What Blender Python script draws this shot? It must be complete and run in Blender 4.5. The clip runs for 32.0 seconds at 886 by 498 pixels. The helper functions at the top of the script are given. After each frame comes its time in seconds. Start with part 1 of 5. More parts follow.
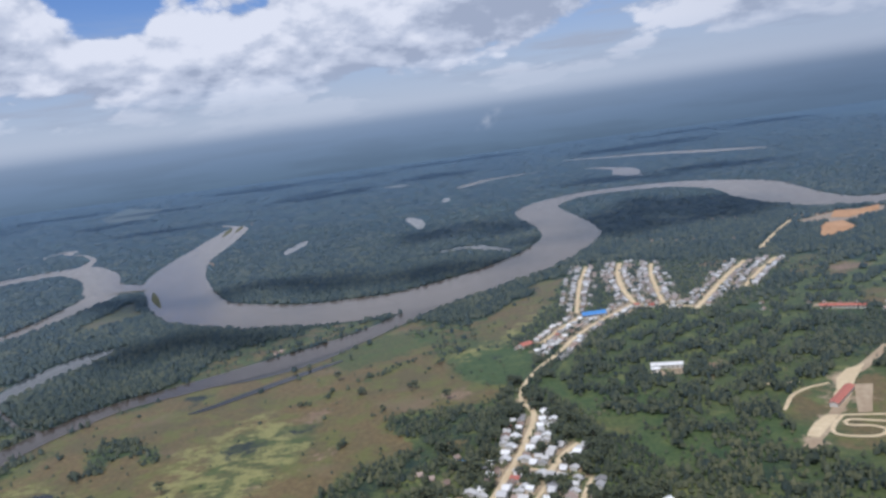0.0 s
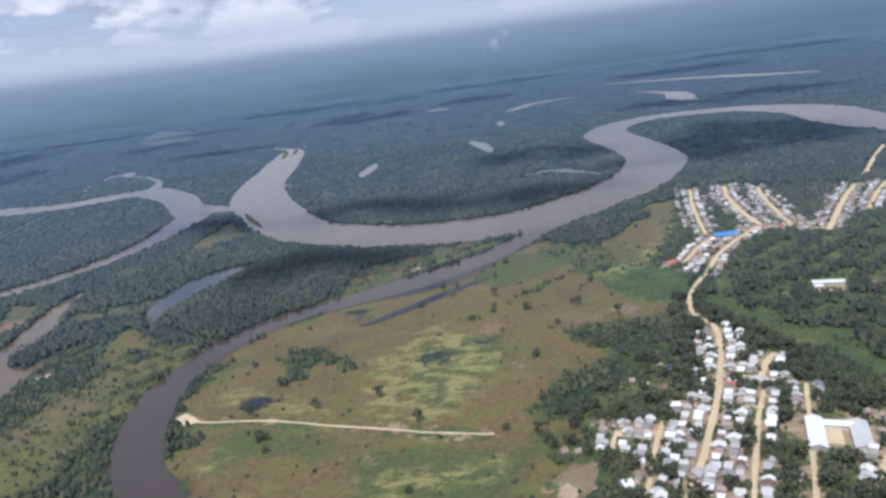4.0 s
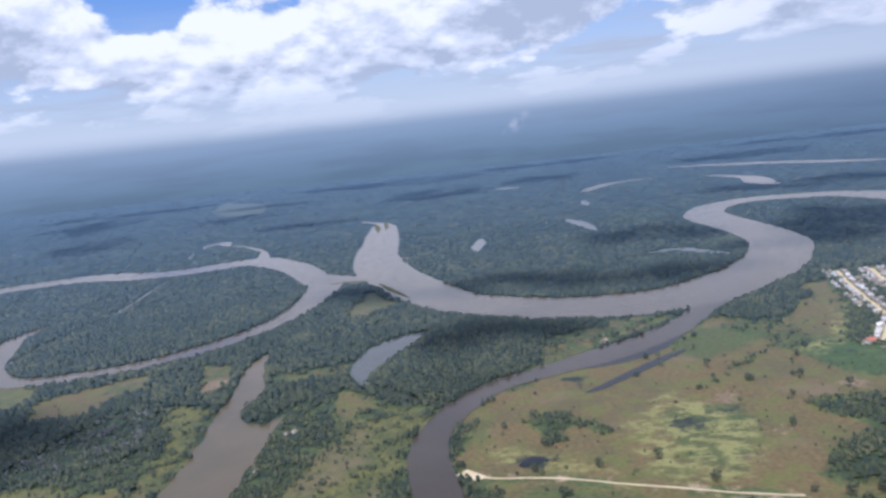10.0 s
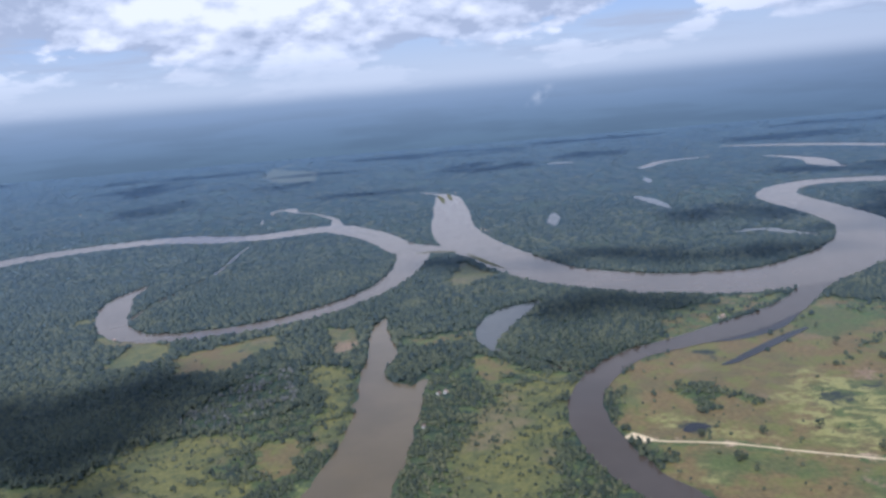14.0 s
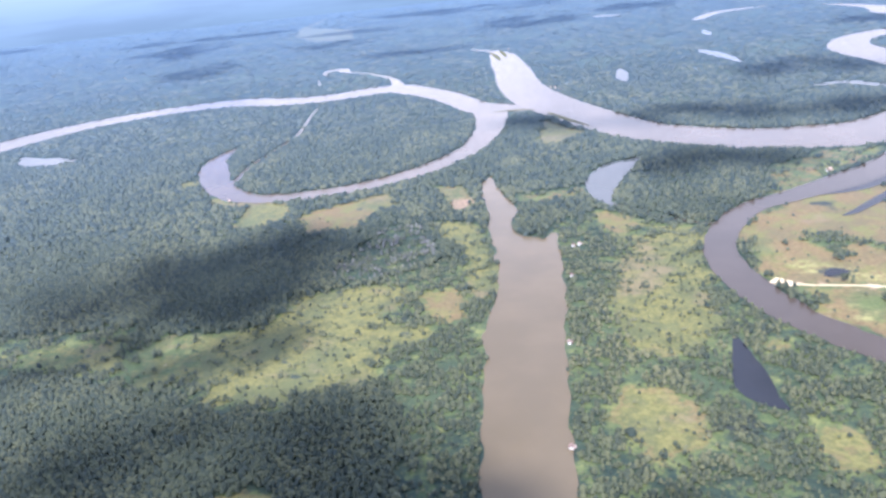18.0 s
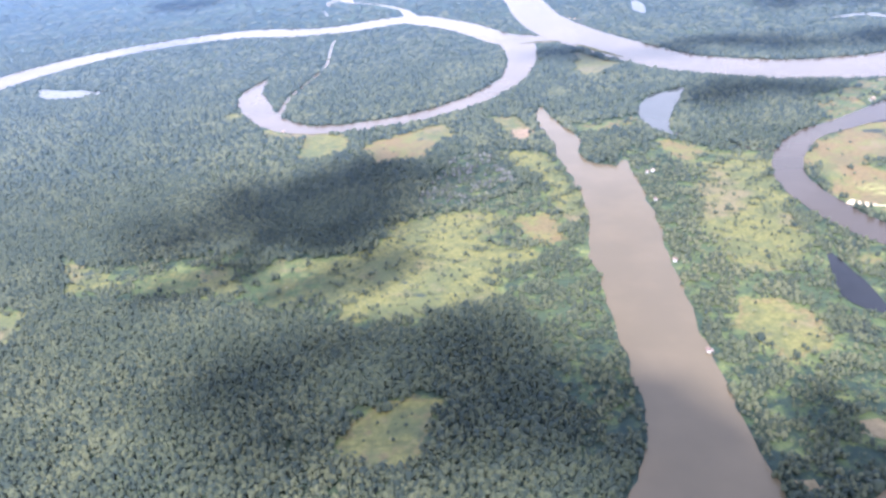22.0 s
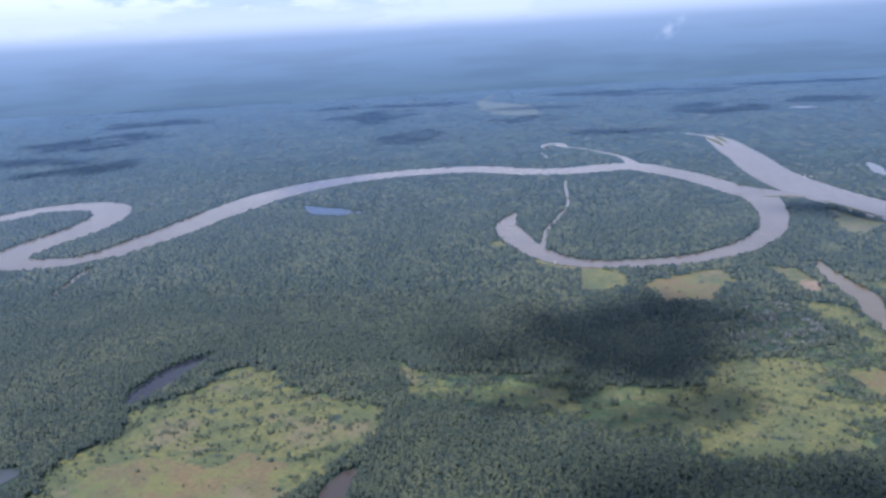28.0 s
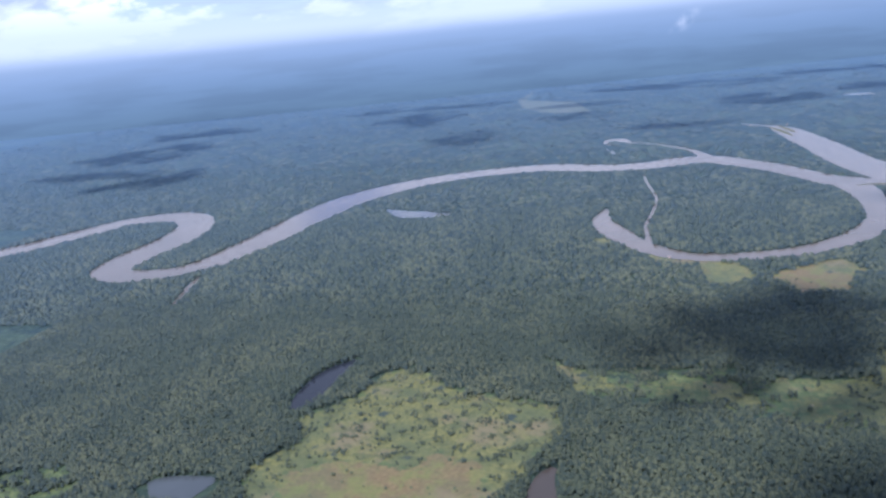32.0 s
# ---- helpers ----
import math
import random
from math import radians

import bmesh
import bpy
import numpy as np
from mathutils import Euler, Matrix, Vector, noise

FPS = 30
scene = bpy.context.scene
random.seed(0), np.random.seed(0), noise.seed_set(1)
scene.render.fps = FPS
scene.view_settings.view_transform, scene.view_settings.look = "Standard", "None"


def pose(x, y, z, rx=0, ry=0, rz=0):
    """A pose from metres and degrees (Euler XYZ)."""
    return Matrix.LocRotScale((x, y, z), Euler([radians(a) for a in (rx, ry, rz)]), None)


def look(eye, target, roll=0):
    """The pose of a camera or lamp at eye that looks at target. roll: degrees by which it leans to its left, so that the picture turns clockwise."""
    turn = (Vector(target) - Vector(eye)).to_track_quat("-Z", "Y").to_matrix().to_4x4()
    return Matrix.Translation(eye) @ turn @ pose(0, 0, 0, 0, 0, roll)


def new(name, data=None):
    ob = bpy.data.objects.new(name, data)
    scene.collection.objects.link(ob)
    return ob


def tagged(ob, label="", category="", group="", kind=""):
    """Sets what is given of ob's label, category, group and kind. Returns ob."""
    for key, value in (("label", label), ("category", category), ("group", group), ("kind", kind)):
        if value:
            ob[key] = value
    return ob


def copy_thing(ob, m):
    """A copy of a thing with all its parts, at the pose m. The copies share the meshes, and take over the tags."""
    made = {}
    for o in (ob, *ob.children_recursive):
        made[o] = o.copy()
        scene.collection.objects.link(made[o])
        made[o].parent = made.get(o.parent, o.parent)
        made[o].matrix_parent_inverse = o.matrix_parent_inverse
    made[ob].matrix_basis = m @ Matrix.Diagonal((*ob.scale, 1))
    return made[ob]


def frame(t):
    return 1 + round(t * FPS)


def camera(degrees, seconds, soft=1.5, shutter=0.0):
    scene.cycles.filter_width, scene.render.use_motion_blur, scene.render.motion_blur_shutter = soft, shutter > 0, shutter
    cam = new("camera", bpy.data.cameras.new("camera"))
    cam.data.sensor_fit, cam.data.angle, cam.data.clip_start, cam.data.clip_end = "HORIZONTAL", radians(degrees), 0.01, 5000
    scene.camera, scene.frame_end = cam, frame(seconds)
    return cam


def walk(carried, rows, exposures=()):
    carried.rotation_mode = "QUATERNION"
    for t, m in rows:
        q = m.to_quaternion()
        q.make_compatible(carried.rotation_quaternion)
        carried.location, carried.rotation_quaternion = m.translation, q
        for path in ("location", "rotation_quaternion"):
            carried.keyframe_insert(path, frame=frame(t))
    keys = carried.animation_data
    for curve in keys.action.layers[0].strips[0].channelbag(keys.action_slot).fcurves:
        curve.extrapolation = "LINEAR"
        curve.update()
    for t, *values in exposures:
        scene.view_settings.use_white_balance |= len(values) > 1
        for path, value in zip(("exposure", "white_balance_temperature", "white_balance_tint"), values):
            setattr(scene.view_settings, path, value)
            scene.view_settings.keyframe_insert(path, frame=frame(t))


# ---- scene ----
# ---------------------------------------------------------------- camera
cam = camera(61.33, 32.0, soft=3.0)
# seconds, x, y, z, yaw, pitch, roll: a climbing flight along the river
ROWS = [
    (0.0, 0.00, 0.00, 234.09, -0.00, -9.51, -7.63),
    (0.5, -19.26, -2.11, 236.31, 0.70, -10.84, -7.22),
    (1.0, -38.36, -4.36, 238.54, 1.73, -11.30, -7.37),
    (1.5, -57.31, -6.77, 240.80, 1.62, -11.01, -7.38),
    (2.0, -76.11, -9.31, 243.07, 1.92, -10.97, -7.12),
    (2.5, -94.76, -12.00, 245.36, 1.69, -12.16, -6.25),
    (3.0, -113.28, -14.82, 247.66, 1.26, -12.84, -6.07),
    (3.5, -131.65, -17.77, 249.98, 1.18, -14.42, -7.21),
    (4.0, -149.90, -20.85, 252.30, 1.16, -15.11, -7.52),
    (4.5, -168.02, -24.06, 254.64, 1.23, -15.57, -7.25),
    (5.0, -186.02, -27.38, 256.99, 1.37, -15.68, -6.85),
    (5.5, -203.91, -30.82, 259.34, 1.54, -15.30, -6.76),
    (6.0, -221.68, -34.37, 261.71, 1.71, -14.63, -6.99),
    (6.5, -239.34, -38.02, 264.07, 1.96, -14.61, -6.91),
    (7.0, -256.91, -41.78, 266.45, 2.04, -14.78, -6.79),
    (7.5, -274.37, -45.64, 268.82, 2.41, -15.14, -6.94),
    (8.0, -291.75, -49.60, 271.20, 2.62, -15.42, -6.93),
    (8.5, -309.03, -53.64, 273.57, 3.18, -15.68, -6.85),
    (9.0, -326.23, -57.77, 275.95, 3.33, -15.47, -6.60),
    (9.5, -343.36, -61.99, 278.32, 3.17, -12.00, -6.13),
    (10.0, -360.41, -66.29, 280.69, 1.77, -9.14, -6.24),
    (10.5, -377.39, -70.66, 283.06, 1.82, -8.60, -6.31),
    (11.0, -394.30, -75.10, 285.42, 1.69, -8.27, -6.17),
    (11.5, -411.16, -79.61, 287.78, 2.09, -8.57, -6.02),
    (12.0, -427.96, -84.18, 290.12, 2.46, -9.10, -5.60),
    (12.5, -444.72, -88.81, 292.46, 2.77, -9.99, -5.28),
    (13.0, -461.42, -93.50, 294.78, 2.99, -10.49, -5.17),
    (13.5, -478.09, -98.24, 297.10, 3.24, -10.76, -5.10),
    (14.0, -494.72, -103.03, 299.40, 3.41, -11.17, -4.83),
    (14.5, -511.32, -107.86, 301.69, 3.50, -11.77, -4.35),
    (15.0, -527.89, -112.73, 303.96, 3.60, -12.50, -3.94),
    (15.5, -544.45, -117.63, 306.21, 3.77, -13.26, -3.87),
    (16.0, -560.98, -122.57, 308.45, 4.01, -14.90, -4.07),
    (16.5, -577.50, -127.53, 310.66, 4.67, -17.34, -4.89),
    (17.0, -594.02, -132.52, 312.86, 5.06, -18.85, -5.36),
    (17.5, -610.53, -137.52, 315.03, 5.26, -19.91, -5.63),
    (18.0, -627.05, -142.55, 317.18, 5.40, -21.69, -6.17),
    (18.5, -643.57, -147.58, 319.31, 4.98, -24.00, -6.82),
    (19.0, -660.11, -152.62, 321.41, 4.20, -25.99, -7.31),
    (19.5, -676.66, -157.66, 323.48, 4.24, -27.81, -7.69),
    (20.0, -693.23, -162.71, 325.52, 3.84, -28.67, -7.69),
    (20.5, -709.83, -167.75, 327.54, 3.56, -28.21, -6.96),
    (21.0, -726.45, -172.78, 329.53, 3.04, -27.77, -6.08),
    (21.5, -743.12, -177.79, 331.48, 2.82, -27.17, -5.64),
    (22.0, -759.82, -182.79, 333.40, 2.87, -26.82, -5.69),
    (22.5, -776.57, -187.78, 335.29, 2.75, -24.54, -5.35),
    (23.0, -793.37, -192.73, 337.14, 2.76, -22.40, -5.13),
    (23.5, -810.22, -197.66, 338.95, 2.51, -22.42, -4.73),
    (24.0, -827.13, -202.55, 340.72, 2.45, -19.34, -4.27),
    (24.5, -844.11, -207.41, 342.46, 2.59, -15.95, -3.80),
    (25.0, -861.15, -212.23, 344.15, 3.45, -15.04, -3.23),
    (25.5, -878.27, -217.00, 345.81, 6.83, -15.41, -4.18),
    (26.0, -895.47, -221.73, 347.42, 8.97, -13.94, -4.52),
    (26.5, -912.74, -226.40, 348.98, 10.63, -12.20, -5.10),
    (27.0, -930.11, -231.02, 350.50, 11.31, -12.51, -5.02),
    (27.5, -947.57, -235.57, 351.98, 11.89, -14.09, -4.16),
    (28.0, -965.12, -240.06, 353.40, 12.48, -15.70, -3.34),
    (28.5, -982.78, -244.49, 354.78, 13.15, -16.10, -3.39),
    (29.0, -1000.54, -248.84, 356.10, 14.23, -15.48, -5.13),
    (29.5, -1018.42, -253.11, 357.38, 14.41, -15.09, -5.39),
    (30.0, -1036.41, -257.30, 358.60, 14.14, -13.87, -5.37),
    (30.5, -1054.52, -261.41, 359.76, 13.88, -12.50, -5.34),
    (31.0, -1072.76, -265.43, 360.87, 13.77, -12.60, -5.13),
    (31.5, -1091.12, -269.36, 361.92, 13.70, -14.34, -4.98),
    (32.0, -1109.63, -273.19, 362.92, 14.01, -15.47, -5.56),
]
EXPOSURES = [(0.0, -0.78, 5650, 15), (3.0, -0.68, 5650, 16), (6.0, -0.35, 5650, 17), (9.0, -0.4, 5500, 18), (13.0, -0.48, 5450, 17), (16.0, -0.18, 5300, 19), (17.0, 0.41, 5400, 22), (18.0, 0.89, 5450, 24), (20.0, 1.02, 5550, 25), (22.0, 1.18, 5450, 25), (23.0, 1.19, 5350, 25), (24.0, 0.91, 5300, 23), (25.0, 0.19, 5250, 21), (29.0, -0.07, 5100, 21), (31.0, -0.02, 5150, 21)]
walk(cam, [(t, pose(x, y, z, 90 + pitch, 0, yaw) @ pose(0, 0, 0, 0, 0, roll)) for t, x, y, z, yaw, pitch, roll in ROWS], EXPOSURES)

# ---------------------------------------------------------------- light
SUN_ELEVATION, SUN_FROM = 58.0, 200.0      # degrees; the compass side that the sun stands on, clockwise from +y
sun_way = Vector((math.sin(radians(SUN_FROM)) * math.cos(radians(SUN_ELEVATION)), math.cos(radians(SUN_FROM)) * math.cos(radians(SUN_ELEVATION)), math.sin(radians(SUN_ELEVATION))))
sun_data = bpy.data.lights.new("sun", "SUN")
sun_data.energy, sun_data.angle, sun_data.color = 4.3, radians(2.6), (1.0, 0.94, 0.82)
sun = new("sun", sun_data)
sun.matrix_world = look((0, 0, 2000), Vector((0, 0, 2000)) - sun_way)


class Nodes:
    """A small wrapper to write node trees in few lines."""

    def __init__(self, tree):
        self.tree = tree

    def add(self, kind, inputs=None, **settings):
        node = self.tree.nodes.new(kind)
        for key, value in settings.items():
            setattr(node, key, value)
        for key, value in (inputs or {}).items():
            if isinstance(value, bpy.types.NodeSocket):
                self.tree.links.new(value, node.inputs[key])
            else:
                node.inputs[key].default_value = value
        return node

    def math(self, op, a, b=0.0, clamp=False):
        return self.add("ShaderNodeMath", {0: a, 1: b}, operation=op, use_clamp=clamp).outputs[0]

    def mix(self, fac, a, b, blend="MIX"):
        return self.add("ShaderNodeMix", {0: fac, 6: a, 7: b}, data_type="RGBA", blend_type=blend).outputs[2]

    def ramp(self, value, lo, hi, a=0.0, b=1.0):
        return self.add("ShaderNodeMapRange", {"Value": value, "From Min": lo, "From Max": hi, "To Min": a, "To Max": b}, interpolation_type="SMOOTHSTEP").outputs[0]

    def noise(self, vector, scale, detail=4.0, rough=0.55):
        return self.add("ShaderNodeTexNoise", {"Vector": vector, "Scale": scale, "Detail": detail, "Roughness": rough}).outputs[0]


world = bpy.data.worlds.new("sky")
scene.world = world
world.use_nodes = True
world.node_tree.nodes.clear()
w = Nodes(world.node_tree)
sky = w.add("ShaderNodeTexSky", sky_type="NISHITA", sun_disc=False, sun_elevation=radians(SUN_ELEVATION), sun_rotation=radians(SUN_FROM), altitude=300.0, air_density=1.0, dust_density=1.6, ozone_density=1.0)
way = w.add("ShaderNodeTexCoord").outputs["Generated"]
xyz = w.add("ShaderNodeSeparateXYZ", {0: way})
up = xyz.outputs[2]
blue = w.mix(1.0, sky.outputs[0], (0.075, 0.105, 0.150, 1), "MULTIPLY")
# cumulus: heaped puffs lit from above, with grey flat bases, thinning out in the haze close to the horizon


def puffs(rise):
    """How much cloud stands in a direction, or a little above it."""
    level = w.math("MULTIPLY", w.math("LOGARITHM", w.math("MAXIMUM", w.math("ADD", up, 0.05 + rise), 0.02), 2.718), 0.36)
    at = w.add("ShaderNodeCombineXYZ", {0: w.math("ADD", w.math("ARCTAN2", xyz.outputs[0], xyz.outputs[1]), 0.31), 1: 0.7, 2: level}).outputs[0]
    stir = w.add("ShaderNodeTexNoise", {"Vector": at, "Scale": 11.0, "Detail": 4.0, "Roughness": 0.55}).outputs["Color"]
    at = w.add("ShaderNodeVectorMath", {0: at, 1: w.add("ShaderNodeVectorMath", {0: stir, 3: 0.04}, operation="SCALE").outputs[0]}, operation="ADD").outputs[0]
    heaps = w.noise(at, 4.6, 3.0, 0.5)
    knobs = w.add("ShaderNodeTexVoronoi", {"Vector": at, "Scale": 15.0, "Detail": 3.0, "Roughness": 0.55, "Lacunarity": 2.3}, feature="F1", normalize=True).outputs["Distance"]
    return w.math("SUBTRACT", heaps, w.math("MULTIPLY", knobs, 0.42)), knobs


amount, knobs = puffs(0.0)
amount_above = puffs(0.022)[0]
# fewer clouds close to the horizon, and a gap of blue high in the north-west
gap = w.add("ShaderNodeVectorMath", {0: way, 1: (-0.36, 0.92, 0.205)}, operation="DISTANCE").outputs["Value"]
reach = w.math("SUBTRACT", w.ramp(up, 0.02, 0.12, -0.10, 0.105), w.ramp(gap, 0.095, 0.025, 0.0, 0.22))
thick = w.math("ADD", amount, reach)
cover = w.ramp(thick, 0.275, 0.345)
shade = w.math("ADD", w.math("MULTIPLY", w.math("SUBTRACT", amount, amount_above), 4.4), 0.64)
shade = w.math("SUBTRACT", shade, w.ramp(knobs, 0.22, 0.60, 0.0, 0.30))
shade = w.math("SUBTRACT", shade, w.ramp(thick, 0.40, 0.62, 0.0, 0.34), clamp=True)
cloud = w.mix(w.ramp(shade, 0.0, 0.45), (0.53, 0.58, 0.665, 1), (0.78, 0.815, 0.87, 1))
cloud = w.mix(w.ramp(shade, 0.35, 0.85), cloud, (1.10, 1.09, 1.075, 1))
# overhead one sees their grey undersides
cloud = w.mix(w.ramp(up, 0.24, 0.50), cloud, (0.56, 0.61, 0.69, 1))
haze = w.ramp(up, 0.0, 0.20, 0.98, 0.10)
clear = w.mix(haze, blue, (0.70, 0.75, 0.80, 1))
# long grey layers low over the land
layer = w.noise(w.add("ShaderNodeMapping", {0: way, 1: (0.7, 0.1, 0.3), 3: (1.0, 1.0, 9.0)}).outputs[0], 4.0, 5.0, 0.6)
clear = w.mix(w.math("MULTIPLY", w.ramp(layer, 0.46, 0.64), w.math("MULTIPLY", w.ramp(up, 0.035, 0.07), w.ramp(up, 0.19, 0.10))), clear, (0.55, 0.605, 0.68, 1))
above = w.mix(w.math("MULTIPLY", cover, w.ramp(up, 0.035, 0.095, 0.15, 1.0)), clear, cloud)
above = w.mix(w.ramp(xyz.outputs[0], 0.10, 0.60, 0.0, 0.45), above, (0.52, 0.575, 0.655, 1))
# the distant plain rises slightly to its horizon; haze and long streaks of cloud shadow painted into its colour
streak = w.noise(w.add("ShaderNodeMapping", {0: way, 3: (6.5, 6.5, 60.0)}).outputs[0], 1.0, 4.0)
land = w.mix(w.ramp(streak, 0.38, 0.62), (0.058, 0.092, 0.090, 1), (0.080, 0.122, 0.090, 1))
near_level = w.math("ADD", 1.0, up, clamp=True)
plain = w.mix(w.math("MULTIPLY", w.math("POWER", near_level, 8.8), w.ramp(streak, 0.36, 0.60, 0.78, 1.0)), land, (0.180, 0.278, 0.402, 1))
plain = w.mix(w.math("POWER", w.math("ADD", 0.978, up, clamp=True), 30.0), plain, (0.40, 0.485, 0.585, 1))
# the far east coloured darker, as shade under cloud
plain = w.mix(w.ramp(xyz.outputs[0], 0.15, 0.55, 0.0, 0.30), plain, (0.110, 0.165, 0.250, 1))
# a thin plume of smoke far off
side = w.math("SUBTRACT", xyz.outputs[0], w.math("MULTIPLY", xyz.outputs[1], 0.086))
plume = w.math("MULTIPLY", w.ramp(w.math("ABSOLUTE", w.math("SUBTRACT", side, w.math("MULTIPLY", up, 0.8))), 0.015, 0.001), w.math("MULTIPLY", w.ramp(up, -0.020, -0.006), w.ramp(up, 0.014, 0.001)))
plume = w.math("MULTIPLY", plume, w.ramp(w.noise(way, 75.0, 3.0), 0.30, 0.70, 0.0, 0.62))
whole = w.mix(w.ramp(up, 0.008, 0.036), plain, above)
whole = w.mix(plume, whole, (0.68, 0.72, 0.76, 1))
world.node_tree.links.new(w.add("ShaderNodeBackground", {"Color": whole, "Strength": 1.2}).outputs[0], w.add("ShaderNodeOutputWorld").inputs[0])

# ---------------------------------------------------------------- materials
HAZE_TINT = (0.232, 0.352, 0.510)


def material(name):
    mat = bpy.data.materials.new(name)
    mat.use_nodes = True
    mat.node_tree.nodes.clear()
    return mat, Nodes(mat.node_tree)


def finish(n, shader, normal=None):
    n.tree.links.new(shader, n.add("ShaderNodeOutputMaterial").inputs[0])


def place(n):
    return n.add("ShaderNodeNewGeometry").outputs["Position"]


def plain_material(name, low, high, rough=0.8, scale=0.5, metal=0.0, vary=True):
    """Two tones mixed by grain and by the piece's own chance, with a fine bump."""
    mat, n = material(name)
    at = n.add("ShaderNodeTexCoord").outputs["Object"]
    grain = n.noise(at, scale, 6.0, 0.65)
    coarse = n.noise(at, scale * 0.15, 3.0)
    fac = n.math("ADD", n.math("MULTIPLY", grain, 0.6), n.math("MULTIPLY", coarse, 0.4))
    if vary:
        chance = n.add("ShaderNodeObjectInfo").outputs["Random"]
        fac = n.math("ADD", n.math("MULTIPLY", fac, 0.6), n.math("MULTIPLY", chance, 0.55))
    colour = n.mix(n.ramp(fac, 0.3, 0.75), (*low, 1), (*high, 1))
    bump = n.add("ShaderNodeBump", {"Strength": 0.3, "Distance": 0.05, "Height": grain}).outputs[0]
    shader = n.add("ShaderNodeBsdfPrincipled", {"Base Color": colour, "Roughness": rough, "Metallic": metal, "Normal": bump})
    finish(n, shader.outputs[0])
    return mat


def haze_gloss(n, base, least=0.05, most=0.93):
    """Distance haze put into the surface: a rough bluish gloss that grows towards grazing sight, over leaves and grass
    seen from far above the level ground.
    """
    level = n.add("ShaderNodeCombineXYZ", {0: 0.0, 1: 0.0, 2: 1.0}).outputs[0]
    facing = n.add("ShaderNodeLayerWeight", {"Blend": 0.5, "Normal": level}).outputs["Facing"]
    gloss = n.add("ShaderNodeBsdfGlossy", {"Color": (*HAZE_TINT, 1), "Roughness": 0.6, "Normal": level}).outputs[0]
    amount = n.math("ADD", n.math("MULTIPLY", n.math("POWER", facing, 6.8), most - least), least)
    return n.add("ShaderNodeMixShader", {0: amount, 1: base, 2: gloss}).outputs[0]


def ground_material():
    mat, n = material("ground_cover")
    at = place(n)
    cov = n.add("ShaderNodeAttribute", attribute_name="cover")
    rgb = n.add("ShaderNodeSeparateColor", {0: cov.outputs["Color"]})
    ragged = n.math("MULTIPLY", n.math("SUBTRACT", n.noise(at, 0.06, 8.0, 0.70), 0.5), 2.3)
    fine = n.noise(at, 0.22, 6.0, 0.68)
    wide = n.noise(at, 0.0042, 4.0, 0.55)
    mid = n.noise(at, 0.018, 5.0, 0.6)

    def mask(socket, edge=0.5):
        return n.ramp(n.math("ADD", socket, ragged), edge - 0.16, edge + 0.16)

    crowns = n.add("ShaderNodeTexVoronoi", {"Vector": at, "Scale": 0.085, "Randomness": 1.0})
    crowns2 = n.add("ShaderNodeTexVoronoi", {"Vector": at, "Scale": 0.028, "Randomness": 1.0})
    # shade between the crown cells put in as darker green, broken by fine noise
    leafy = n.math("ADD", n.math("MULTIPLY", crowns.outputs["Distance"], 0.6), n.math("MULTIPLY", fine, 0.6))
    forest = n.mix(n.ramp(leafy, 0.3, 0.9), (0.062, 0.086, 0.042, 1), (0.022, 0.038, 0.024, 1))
    patchy = n.noise(n.add("ShaderNodeMapping", {0: at, 3: (0.55, 1.0, 1.0)}).outputs[0], 0.0021, 6.0, 0.6)
    forest = n.mix(n.ramp(patchy, 0.40, 0.60, 0.0, 0.55), forest, (0.020, 0.034, 0.026, 1))
    forest = n.mix(n.ramp(wide, 0.46, 0.66), forest, n.mix(mid, (0.046, 0.068, 0.034, 1), (0.095, 0.122, 0.052, 1)))
    grass = n.mix(n.ramp(fine, 0.3, 0.7), (0.066, 0.094, 0.030, 1), (0.132, 0.152, 0.052, 1))
    grass = n.mix(n.ramp(n.noise(at, 0.045, 5.0, 0.65), 0.50, 0.64), grass, n.mix(fine, (0.12, 0.15, 0.042, 1), (0.24, 0.24, 0.085, 1)))
    grass = n.mix(n.ramp(mid, 0.5, 0.7), grass, (0.056, 0.084, 0.032, 1))
    dry = n.mix(n.ramp(fine, 0.3, 0.72), (0.142, 0.098, 0.042, 1), (0.250, 0.180, 0.074, 1))
    dry = n.mix(n.ramp(n.noise(at, 0.010, 6.0, 0.65), 0.44, 0.62, 0.0, 0.7), dry, n.mix(fine, (0.094, 0.088, 0.038, 1), (0.175, 0.148, 0.066, 1)))
    dry = n.mix(n.ramp(n.noise(at, 0.034, 6.0, 0.68), 0.46, 0.62, 0.0, 0.8), dry, n.mix(fine, (0.100, 0.118, 0.030, 1), (0.235, 0.222, 0.062, 1)))
    dry = n.mix(n.ramp(n.noise(at, 0.0075, 4.0), 0.54, 0.70, 0.0, 0.40), dry, n.mix(fine, (0.085, 0.110, 0.035, 1), (0.14, 0.16, 0.055, 1)))
    dry = n.mix(n.ramp(n.noise(at, 0.011, 3.0), 0.57, 0.72, 0.0, 0.7), dry, (0.250, 0.180, 0.108, 1))
    marsh = n.mix(n.ramp(fine, 0.32, 0.7), (0.124, 0.121, 0.034, 1), (0.222, 0.204, 0.064, 1))
    marsh = n.mix(n.ramp(mid, 0.46, 0.60, 0.0, 0.85), marsh, n.mix(fine, (0.075, 0.095, 0.036, 1), (0.15, 0.15, 0.055, 1)))
    marsh = n.mix(n.ramp(n.noise(at, 0.013, 4.0, 0.6), 0.52, 0.64, 0.0, 0.8), marsh, n.mix(fine, (0.16, 0.125, 0.065, 1), (0.24, 0.19, 0.10, 1)))
